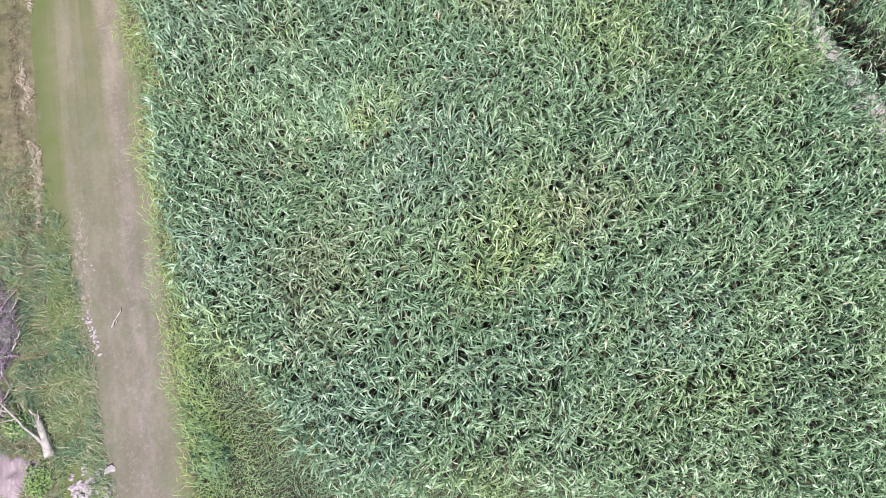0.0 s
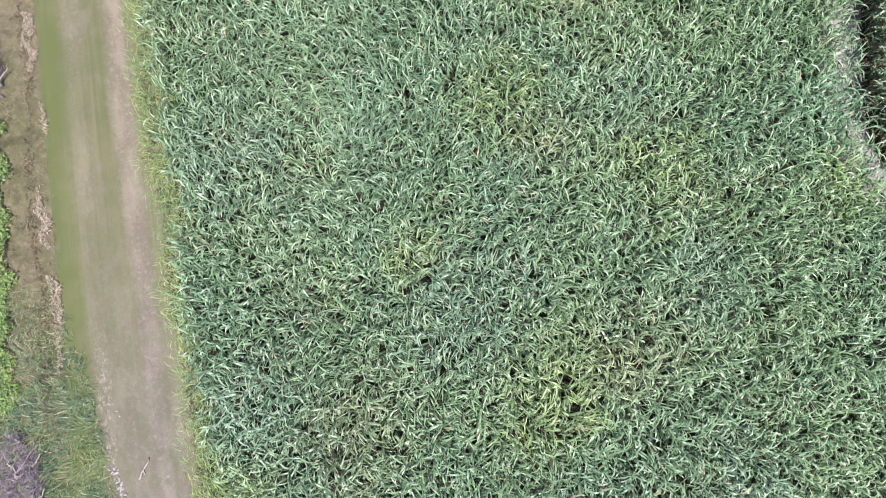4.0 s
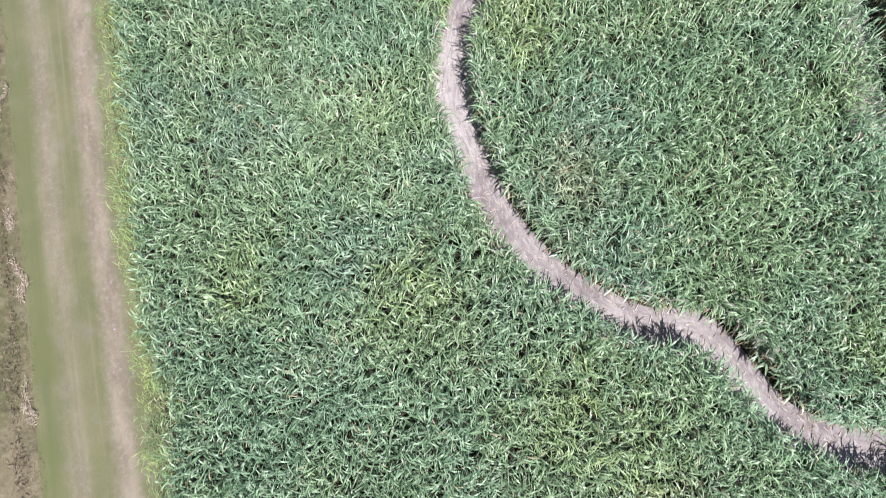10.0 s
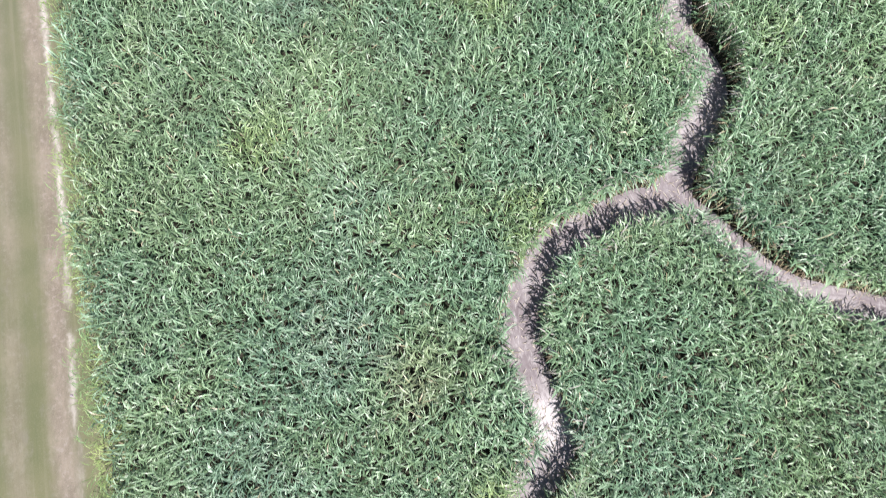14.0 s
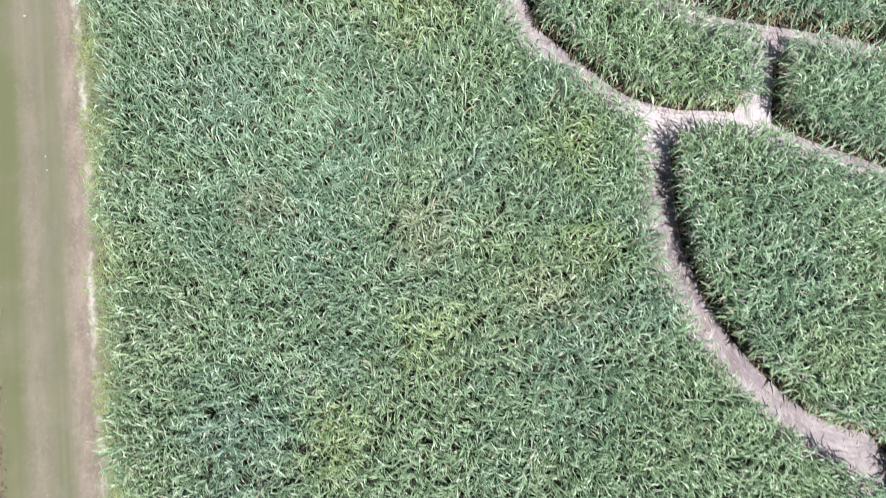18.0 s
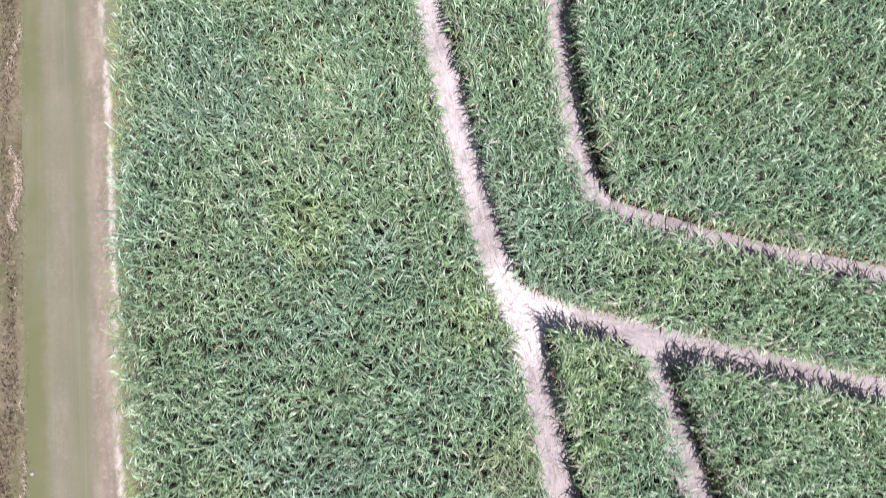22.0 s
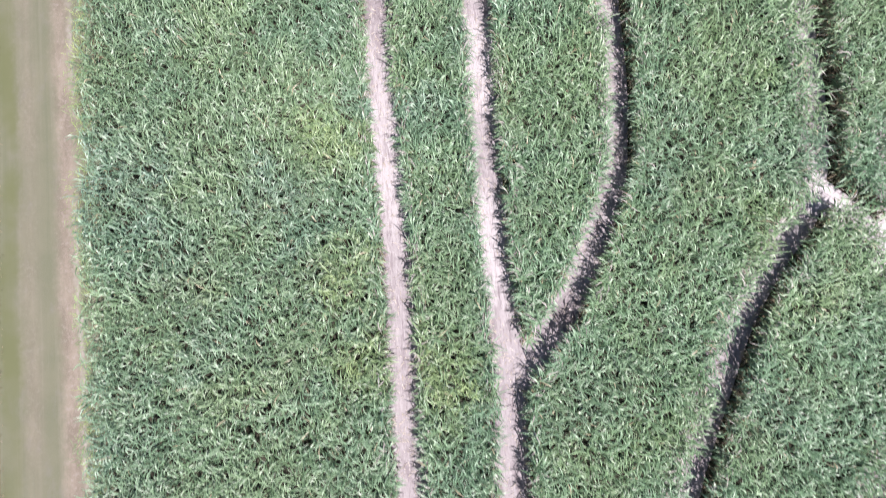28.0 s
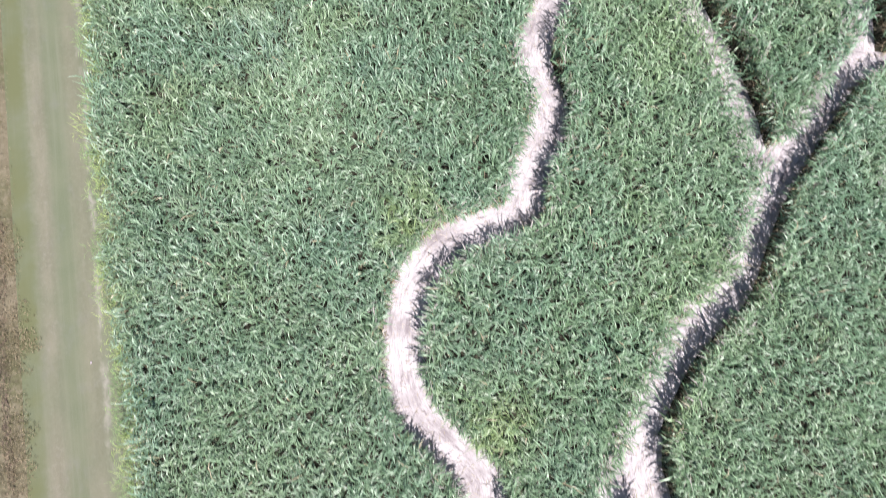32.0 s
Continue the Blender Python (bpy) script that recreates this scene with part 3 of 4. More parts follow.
build_ground()
build_strip("grass_track", -17.25, -11.6, 0.35, track_height, MAT_TRACK, "mown grass farm track with two bare wheel ruts")
build_strip("verge", -21.0, -17.2, 0.14, verge_height, MAT_VERGE, "rough brown verge with dry litter beside the track", -16.0, 270.0)
build_strip("rough_land", -90.0, -21.0, 3.0, lambda x, y: 0.18 + 0.2 * smooth_noise(x, y, 3.0, 6), MAT_VERGE, "rough brown grassland beyond the verge")


def build_path(number, width, line):
    t = np.gradient(line, axis=0)
    t /= np.hypot(t[:, 0], t[:, 1])[:, None] + 1e-9
    side = np.stack([-t[:, 1], t[:, 0]], 1)
    us = np.linspace(-1, 1, 7)
    p = line[:, None] + side[:, None] * us[None, :, None] * (width / 2 + 0.15)
    z = 0.025 + 0.0015 * number - 0.02 * (1 - us ** 2)[None] + 0.03 * (smooth_noise(p[..., 0], p[..., 1], 0.4, 9) - 0.5)
    z[:, 0] = z[:, -1] = -0.04
    corners, starts = grid_faces(len(line), 7)
    corners = corners.reshape(-1, 4)[:, ::-1].ravel()
    ob = mesh_object(f"dirt_path_{number}", np.concatenate([p, z[..., None]], -1).reshape(-1, 3), corners, starts, MAT_PATH)
    along = np.concatenate([[0], np.cumsum(np.hypot(*np.diff(line, axis=0).T))])
    uv = np.stack(np.broadcast_arrays(us[None] * width / 2 + 7 * number, along[:, None]), -1).reshape(-1, 2)
    ob.data.uv_layers.new(name="along").data.foreach_set("uv", uv[corners].astype(np.float32).ravel())
    tagged(ob, "pale trodden dirt path cut through the crop", "path", kind="structure")


for k, (width, line) in enumerate(PATHS):
    build_path(k + 1, width, line)


# ---- the crop ----
YELLOWED = [(2.7, 4.6, 2.1), (9.0, 12.2, 2.0), (15.5, 10.0, 1.3), (-0.7, -4.1, 1.2), (-9.6, 2.6, 1.6), (3.1, 16.6, 1.7), (-2.1, 11.1, 1.1), (5.3, 25.9, 2.2), (-6.6, 33.9, 1.5), (6.9, 22.9, 2.0), (17.6, 25.7, 1.4), (7.2, 42.8, 2.0),
            (3.7, 45.5, 1.3), (0.0, 32.6, 1.4), (7.3, 56.8, 1.5), (-2.9, 62.3, 1.3), (-2.6, 78.7, 1.5), (8.2, 67.2, 1.4), (1.9, 81.7, 1.5), (4.1, 98.0, 2.0), (9.6, 89.3, 1.5), (9.5, 84.2, 1.4), (3.2, 120.2, 1.8)]
YELLOWED_FAR = [(-3.3, 124.9, 1.6), (8.0, 143.0, 1.4), (-4.4, 147.8, 2.5), (-3.4, 155.1, 1.7), (5.9, 183.7, 1.9), (1.3, 189.8, 1.6), (1.5, 196.9, 1.7), (1.9, 184.8, 1.4), (1.0, 228.3, 2.2), (2.2, 224.0, 1.8), (6.4, 235.0, 1.6), (3.8, 246.1, 1.7)]
BROWNED = [(-5.2, 4.9, 2.2), (5.5, 5.4, 1.5), (4.2, 14.7, 1.1), (8.1, 21.3, 1.3), (8.0, 35.4, 1.5), (2.2, 51.2, 1.5), (1.8, 69.3, 0.9), (7.5, 82.7, 1.3), (-6.7, 99.9, 1.3), (2.2, 86.6, 1.4), (-4.1, 88.7, 1.2), (3.8, 113.9, 1.2), (0.9, 216.2, 1.4), (1.1, 210.2, 1.7), (7.3, 228.4, 1.2)]
BLUISH = [(-0.4, 8.4, 2.7), (-8.7, 6.1, 2.1), (-5.2, -1.0, 1.9), (8.0, -0.1, 1.9), (-7.6, 15.7, 2.3), (8.9, 15.1, 1.6), (-5.8, 41.1, 2.1), (-1.6, 33.8, 1.9), (9.4, 31.1, 1.4), (9.1, 37.7, 1.4), (8.6, 47.2, 1.2), (-1.1, 53.4, 2.0), (-4.8, 48.6, 1.7), (-6.4, 78.6, 2.0), (-1.3, 69.4, 2.1), (11.2, 81.7, 1.5),
          (-5.8, 94.3, 1.7), (4.7, 88.5, 1.2), (-8.6, 101.6, 1.8), (-5.0, 115.1, 2.0), (-11.1, 111.3, 1.7), (-6.7, 131.6, 2.2), (-7.9, 154.7, 1.7), (-6.1, 172.6, 3.4), (-9.1, 196.2, 2.7), (-2.1, 194.6, 2.1), (-2.5, 227.6, 3.4), (-7.4, 219.1, 1.7), (-9.1, 244.3, 2.0), (-2.4, 257.1, 2.4)]


def crop_tone(x, y, rng):
    """How yellowed, browned and bluish the stand is, plant by plant."""
    def patches(spots):
        most = np.zeros(len(x))
        for cx, cy, rad in spots:
            near = np.abs(y - cy) < 2.2 * rad
            ring = np.hypot(x[near] - cx, y[near] - cy) / rad + 1.1 * (smooth_noise(x[near], y[near], 0.9, 17) - 0.5)
            most[near] = np.maximum(most[near], np.clip(1.5 - ring, 0, 1))
        return most

    def drift(size, seed, low):
        return np.clip((smooth_noise(x, y, size, seed) - low) / 0.3, 0, 1)

    yellow = np.maximum(patches(YELLOWED + YELLOWED_FAR), 0.45 * drift(2.6, 18, 0.62))
    brown = np.maximum(patches(BROWNED), 0.35 * drift(1.9, 19, 0.68))
    blue = np.maximum(np.maximum(patches(BLUISH), 0.6 * drift(3.1, 20, 0.62)), np.interp(y, (215, 240), (0.0, 0.38)))
    vary = rng.uniform(0.25, 1.0, (3, len(x)))
    return np.clip(np.stack([0.62 * yellow, 0.5 * brown, 0.9 * blue], 1) * vary.T, 0, 1)


def build_crop():
    rng = np.random.default_rng(11)
    p = np.concatenate([scatter(8.6, -13.0, 30.0, -13.0, 90.0, 12), scatter(7.2, -13.0, 38.0, 90.0, 262.0, 13)])
    # the stand is thick to the very edge of the paths
    row = scatter(14.0, -12.0, 38.0, -13.0, 262.0, 16)
    dr = from_path(row[:, 0], row[:, 1])
    p = np.concatenate([p[from_path(p[:, 0], p[:, 1]) > 0.34], row[(dr > 0.0) & (dr < 0.34)]])
    x, y = p.T
    d = from_path(x, y)
    keep = (x > field_edge(y) + 0.15 + 0.85 * margin_share(y)) & (x < field_far(y))
    keep &= y > corner_line(x) + 1.2 * (smooth_noise(x, y, 1.0, 2) - 0.5)
    x, y, d = x[keep], y[keep], d[keep]
    n = len(x)
    tall = 2.35 + 0.5 * (smooth_noise(x, y, 2.4, 13) - 0.5) + 0.55 * (rng.random(n) - 0.5)
    tone = crop_tone(x, y, rng)
    crop = tagged(new("cereal_crop"), "dense green cereal crop with long arching leaves", "crop", kind="stuff")
    # the upper leaves, two ranks on each plant
    per = 8
    plane = rng.uniform(0, 2 * np.pi, n)
    k = np.tile(np.arange(per), n)
    r = lambda a, b: rng.uniform(a, b, n * per)
    bx, by, bh, bd = np.repeat(x, per), np.repeat(y, per), np.repeat(tall, per), np.repeat(d, per)
    az = np.repeat(plane, per) + k * np.pi + r(-0.8, 0.8)
    drift = 3.0 * np.pi * smooth_noise(bx, by, 2.3, 14)
    az = np.arctan2(np.sin(az) + 0.7 * np.sin(drift), np.cos(az) + 0.7 * np.cos(drift))
    lean = np.where(bd < 0.34, 0.5, 0.0)
    out = np.repeat(towards_path(x, y), per)
    az = np.arctan2(np.sin(az) + lean * np.sin(out), np.cos(az) + lean * np.cos(out))
    root = np.stack([bx + r(-0.1, 0.1), by + r(-0.1, 0.1), bh - 0.30 - np.where(bd < 0.34, 0.055, 0.085) * k + r(-0.1, 0.1)], 1)
    size = r(0.48, 0.86) * np.where(bd < 0.34, 1.05, 1.0) * np.interp(by, (20, 120), (1.0, 1.15))
    wide, climb, bend, tilt = r(0.040, 0.068) * np.interp(by, (60, 150), (1.0, 1.1)), r(1.0, 1.9), r(0.85, 1.6), r(-0.55, 0.55)
    hue = np.repeat(tone, per, 0)
    bowed = (k < 2) & (by < 40)
    bleached = (bd < 0.34) & (k > 1) & (r(0, 1) < 0.20)
    blades("bleached_leaves", root[bleached], az[bleached], size[bleached], wide[bleached], climb[bleached], bend[bleached], tilt[bleached], MAT_BLEACHED, crop, 2)
    for pick, cells in ((bowed & ~bleached, 3), (~bowed & ~bleached, 2)):
        blades("leaf_blades", root[pick], az[pick], size[pick], wide[pick], climb[pick], bend[pick], tilt[pick], MAT_LEAF, crop, cells, hue[pick])
    # broad lower leaves that fill the stand, and more of them near the paths
    side = d < 1.1
    for lx, ly, lt, hue, low, high, wide in ((x, y, tall, tone, 0.25, 0.5, 0.17), (np.repeat(x[side], 2), np.repeat(y[side], 2), np.repeat(tall[side], 2), np.repeat(tone[side], 2, 0), 0.25, 0.62, 0.13)):
        r2 = lambda a, b: rng.uniform(a, b, len(lx))
        root = np.stack([lx, ly, lt * r2(low, high)], 1)
        blades("lower_leaves", root, r2(0, 6.28), r2(0.6, 0.95), r2(0.65, 1.0) * wide, r2(0.4, 1.0), r2(0.4, 1.1), r2(-0.4, 0.4), MAT_LEAF, crop, 2, hue)
    # stalks and paling leaves show where the stand is cut
    w = scatter(26.0, -12.6, 36.0, -12.0, 266.0, 15)
    dw = from_path(w[:, 0], w[:, 1])
    rim = np.minimum(dw, w[:, 0] - field_edge(w[:, 1]) - 0.5)
    w = w[(rim > 0.0) & (rim < 0.5) & (w[:, 0] < field_far(w[:, 1])) & (w[:, 1] > corner_line(w[:, 0]))]
    q = len(w)
    top = rng.uniform(1.1, 1.75, q)
    stems("stalks", np.concatenate([w, np.full((q, 1), -0.03)], 1)[::2], np.concatenate([w + rng.normal(0, 0.06, (q, 2)), top[:, None]], 1)[::2], rng.uniform(0.013, 0.021, q)[::2], MAT_STALK, crop)
    w = np.repeat(w, 4, 0)
    c = len(w)
    r4 = lambda a, b: rng.uniform(a, b, c)
    level = r4(0.0, 1.0)
    root = np.concatenate([w + rng.normal(0, 0.05, (c, 2)), (0.2 + 1.45 * level)[:, None]], 1)
    size, wide, rise, drop, tilt = r4(0.35, 0.72), r4(0.035, 0.062), r4(0.3, 1.1), r4(0.8, 1.6), r4(-0.7, 0.7)
    az, out = r4(0, 6.28), towards_path(w[:, 0], w[:, 1])
    az = np.arctan2(np.sin(az) + 0.6 * np.sin(out), np.cos(az) + 0.6 * np.cos(out))
    dead = r4(0.0, 1.0) < 0.85 - 0.6 * level
    hue = np.stack([0.3 * r4(0, 1), 0.9 * r4(0, 1), 0 * level], 1)
    blades("paling_leaves", root[~dead], az[~dead], size[~dead], wide[~dead], rise[~dead], drop[~dead], tilt[~dead], MAT_LEAF, crop, 2, hue[~dead])
    blades("withered_leaves", root[dead], az[dead], 0.85 * size[dead], wide[dead], 0.6 * rise[dead], drop[dead], tilt[dead], MAT_DRY, crop, 2)
    for ob in [o for o in bpy.data.objects if o.parent == crop]:
        tagged(ob, kind="stuff")


build_crop()


def build_litter():
    rng = np.random.default_rng(21)
    p = scatter(22, -12.5, 36.0, -10.0, 264.0, 22)
    d = from_path(p[:, 0], p[:, 1])
    p = p[(d < 0.25) & (p[:, 0] < field_far(p[:, 1]))]
    p = p[rng.random(len(p)) < 0.85 * smooth_noise(p[:, 0], p[:, 1], 1.1, 23)]
    n = len(p)
    root = np.concatenate([p, np.full((n, 1), 0.05)], 1)
    r = lambda a, b: rng.uniform(a, b, n)
    ob = blades("straw_litter", root, r(0, 6.28), r(0.15, 0.5), r(0.02, 0.05), r(0.02, 0.12), r(0.02, 0.12), r(-0.2, 0.2), MAT_LITTER, None, 2)
    tagged(ob, "pale dry straw and broken leaves on the paths", "straw", kind="stuff")


build_litter()



def build_far_crop():
    """The stand goes on beyond the part that is built leaf by leaf."""
    rng = np.random.default_rng(25)
    p = scatter(1.8, -12.0, 75.0, -60.0, 320.0, 26)
    seen = (p[:, 0] < field_far(p[:, 1])) & (p[:, 1] > -11.5) & (p[:, 1] < 265)
    corner = (p[:, 1] < corner_line(p[:, 0])) & (p[:, 0] < 14) & (p[:, 1] > -14)
    p = p[~seen & ~corner & (p[:, 0] > -11.5)]
    n = len(p)
    r = lambda a, b: rng.uniform(a, b, n)
    root = np.concatenate([p, r(0.5, 1.2)[:, None]], 1)
    ob = blades("crop_beyond", root, r(0, 6.28), r(1.0, 1.5), r(0.35, 0.6), r(0.7, 1.1), r(0.5, 1.1), r(-0.5, 0.5), MAT_LEAF, None, 2)
    tagged(ob, "green cereal crop stretching on beyond the paths", "crop", kind="stuff")


build_far_crop()

# ---- edge of the field and the lane's verge ----
def build_fringe():
    """Finer yellow-green grass along the crop's border and over the field's near corner."""
    rng = np.random.default_rng(31)
    p = scatter(110, -13.2, -9.5, -14.0, 266.0, 32)
    e = p[:, 0] - field_edge(p[:, 1])
    rich = margin_share(p[:, 1])
    p1 = p[(e > -0.35) & (e < 0.25 + 1.15 * rich) & (rng.random(len(p)) < 0.4 + rich)]
    g = scatter(165, -12.6, 15.0, -12.0, 8.0, 34)
    below = corner_line(g[:, 0]) - g[:, 1]
    p2 = g[(g[:, 0] > field_edge(g[:, 1]) - 0.2) & (below > -1.6 * rng.random(len(g)) ** 2) & (g[:, 0] < 14)]
    for name, p, tall, mat, label in (("field_margin_grass", p1, 1.9, MAT_FRINGE, "fine yellow-green grass along the edge of the crop"),
                                      ("corner_grass", p2, 0.5, MAT_CORNER, "fine green grass at the field's corner")):
        n = len(p)
        r = lambda a, b: rng.uniform(a, b, n)
        high = tall * (0.6 + 0.8 * smooth_noise(p[:, 0], p[:, 1], 0.9, 35))
        root = np.concatenate([p, (high * r(0.3, 0.9))[:, None]], 1)
        flow = 6.28 * smooth_noise(p[:, 0], p[:, 1], 1.4, 36)
        fine = 1.0 if tall > 1 else 0.72
        ob = blades(name, root, flow + r(-1.2, 1.2), fine * r(0.28, 0.6), fine * r(0.018, 0.038), r(0.5, 1.3), r(0.5, 1.2), r(-0.5, 0.5), mat, None, 2)
        tagged(ob, label, "grass", kind="stuff")


build_fringe()


def lane_left(y):
    """The worn lane's border against the long grass."""
    return np.interp(y, (-14, -2, 3, 7.4, 10, 13), (-14.8, -15.0, -15.5, -15.9, -16.6, -17.25))


def surface(x, y):
    return np.where(x < -17.2, verge_height(x, y), track_height(x, y))


def build_verge_grass():
    rng = np.random.default_rng(41)
    p = scatter(280, -20.8, -14.6, -13.0, 13.5, 42)
    p = p[(p[:, 0] < lane_left(p[:, 1]) + 0.35 * (rng.random(len(p)) - 0.5)) & (np.hypot((p[:, 0] + 18.9) / 0.9, (p[:, 1] + 0.5) / 1.0) > 1) & (np.hypot(p[:, 0] + 16.4, p[:, 1] + 1.5) > 0.5 + 0.4 * rng.random(len(p)))]
    thin = np.clip((p[:, 1] - 8.5) / 5, 0, 1)
    p = p[rng.random(len(p)) > 0.75 * thin]
    q = scatter(66, -20.8, -17.0, 12.0, 266.0, 43)
    q = q[rng.random(len(q)) < 1.3 * smooth_noise(q[:, 0], q[:, 1], 0.9, 44) - 0.1]
    for name, pts, mat, tall, label in (
            ("verge_grass", p, MAT_GRASS, 0.46, "long green and drying grass beside the track"),
            ("rough_grass", q, MAT_TUFT, 0.22, "short rough brown grass on the verge")):
        n = len(pts)
        r = lambda a, b: rng.uniform(a, b, n)
        root = np.concatenate([pts, surface(pts[:, 0], pts[:, 1])[:, None] - 0.02], 1)
        flow = 9.0 * smooth_noise(pts[:, 0], pts[:, 1], 1.1, 45)
        size = tall * r(0.6, 1.5)
        ob = blades(name, root, flow + r(-1.3, 1.3), size, r(0.012, 0.026), r(0.7, 1.6), r(0.6, 1.5), r(-0.6, 0.6), mat, None, 2)
        tagged(ob, label, "grass", kind="stuff")


build_verge_grass()


def lip_line(y):
    """The wavering line of the raised turf edge beside the lane."""
    return -17.42 + 0.5 * (smooth_noise(y * 0, y, 1.6, 55) - 0.5) + 0.3 * (smooth_noise(y * 0 + 9, y, 0.6, 57) - 0.5)


def build_dry_ridge():
    """Pale matted thatch on the torn edge of the turf."""
    rng = np.random.default_rng(51)
    p = scatter(620, -17.95, -16.95, 9.0, 215.0, 52)
    on = smooth_noise(p[:, 0] * 0.3, p[:, 1], 1.1, 53) * np.interp(p[:, 1], (9, 12, 30, 40, 215), (0.8, 1.1, 1.0, 0.75, 0.62))
    p = p[np.abs(p[:, 0] - lip_line(p[:, 1])) < 0.55 * np.clip(on - 0.40, 0, 0.35)]
    n = len(p)
    r = lambda a, b: rng.uniform(a, b, n)
    root = np.concatenate([p, surface(p[:, 0], p[:, 1])[:, None] + r(0.02, 0.2)[:, None]], 1)
    flow = 12 * smooth_noise(p[:, 0], p[:, 1], 0.5, 54)
    ob = blades("dry_thatch", root, flow + r(-0.9, 0.9), r(0.10, 0.26), r(0.014, 0.032), r(0.0, 0.5), r(0.1, 0.6), r(-0.6, 0.6), MAT_THATCH, None, 2)
    tagged(ob, "pale matted dry grass on the torn turf edge", "dry grass", kind="stuff")


build_dry_ridge()


def build_bank():
    """Dark withered growth in the shallow ditch between lane and verge."""
    rng = np.random.default_rng(57)
    p = scatter(110, -18.6, -17.3, 8.0, 264.0, 58)
    mid = -17.85 + 0.35 * (smooth_noise(p[:, 0] * 0, p[:, 1], 4.0, 59) - 0.5)
    p = p[np.abs(p[:, 0] - mid) < 0.42 * smooth_noise(p[:, 0] * 0.5, p[:, 1], 1.2, 56)]
    n = len(p)
    r = lambda a, b: rng.uniform(a, b, n)
    root = np.concatenate([p, surface(p[:, 0], p[:, 1])[:, None] + r(0.0, 0.15)[:, None]], 1)
    ob = blades("withered_growth", root, r(0, 6.28), r(0.15, 0.35), r(0.02, 0.05), r(0.2, 0.9), r(0.3, 0.9), r(-0.6, 0.6), MAT_BRACKEN, None, 2)
    tagged(ob, "dark withered growth along the edge of the verge", "dry weeds", kind="stuff")


build_bank()


def weed_patch(cx, cy, rx, ry, tall, seed, mat=None, label="bright green leafy weeds on the verge"):
    rng = np.random.default_rng(seed)
    p = scatter(210, cx - rx, cx + rx, cy - ry, cy + ry, seed)
    rim = np.hypot((p[:, 0] - cx) / rx, (p[:, 1] - cy) / ry) + 0.7 * (smooth_noise(p[:, 0], p[:, 1], 0.7, seed) - 0.5)
    p = p[rim < 0.85]
    n = len(p) * 2
    p = np.repeat(p, 2, 0)
    r = lambda a, b: rng.uniform(a, b, n)
    hump = tall * (0.4 + 0.9 * smooth_noise(p[:, 0], p[:, 1], 0.5, seed + 1))
    root = np.stack([p[:, 0] + r(-0.05, 0.05), p[:, 1] + r(-0.05, 0.05), surface(p[:, 0], p[:, 1]) + hump * r(0.3, 1.0)], 1)
    size = r(0.07, 0.16)
    ob = blades("weed_patch", root, r(0, 6.28), size, size * r(0.3, 0.5), r(0.2, 0.8), r(0.2, 0.9), r(-0.5, 0.5), mat or MAT_WEED)
    tagged(ob, label, "weeds", kind="stuff")


for k, (cx, cy, rx, ry, tall) in enumerate((
        (-19.9, 16.5, 1.35, 6.2, 0.5), (-19.7, 10.0, 0.9, 2.0, 0.5), (-17.8, -0.9, 0.55, 0.75, 0.45), (-18.6, 1.4, 0.5, 0.5, 0.35),
        (-19.3, 60.0, 0.7, 3.0, 0.35), (-19.4, 74.0, 0.8, 2.5, 0.35), (-19.5, 150.0, 0.8, 3.0, 0.35), (-18.7, 120.2, 0.6, 1.1, 0.4), (-18.8, 124.8, 0.55, 2.0, 0.35), (-18.9, 132.5, 0.6, 2.5, 0.35), (-18.9, 104.0, 0.6, 1.6, 0.3))):
    weed_patch(cx, cy, rx, ry, tall, 60 + 3 * k)
for k, (cx, cy, rx, ry, tall) in enumerate(((-17.7, 95.6, 0.5, 0.9, 0.3), (-17.95, 87.3, 0.5, 0.7, 0.35), (-17.9, 141.5, 0.5, 1.3, 0.3), (-18.7, 115.5, 0.7, 2.2, 0.35))):
    weed_patch(cx, cy, rx, ry, tall, 90 + 3 * k, MAT_BRACKEN, "withered brown weeds on the verge")


def withered_grass(cx, cy, rx, ry, seed):
    """Thin withered grass that fades out over the lane's edge."""
    rng = np.random.default_rng(seed)
    p = scatter(230, cx - rx, cx + rx, cy - ry, cy + ry, seed)
    rim = np.hypot((p[:, 0] - cx) / rx, (p[:, 1] - cy) / ry) + 0.8 * (smooth_noise(p[:, 0], p[:, 1], 0.6, seed) - 0.5)
    p = p[rng.random(len(p)) < 1.25 - 1.3 * rim]
    n = len(p)
    r = lambda a, b: rng.uniform(a, b, n)
    root = np.concatenate([p, surface(p[:, 0], p[:, 1])[:, None] + 0.18 * r(0, 1)[:, None]], 1)
    ob = blades("withered_grass", root, r(0, 6.28), r(0.14, 0.34), r(0.012, 0.028), r(0.3, 1.1), r(0.4, 1.2), r(-0.6, 0.6), MAT_TUFT, None, 2)
    tagged(ob, "brownish withered grass creeping onto the track", "dry grass", kind="stuff")


for k, (cx, cy, rx, ry) in enumerate(((-17.4, 243.2, 1.3, 2.3), (-17.7, 238.2, 1.5, 2.9), (-17.5, 248.2, 0.9, 1.8))):
    withered_grass(cx, cy, rx, ry, 115 + 3 * k)
weed_patch(-10.9, -1.2, 0.9, 0.9, 0.9, 131, MAT_BUSH, "dark green low bush in the grass at the field's corner")


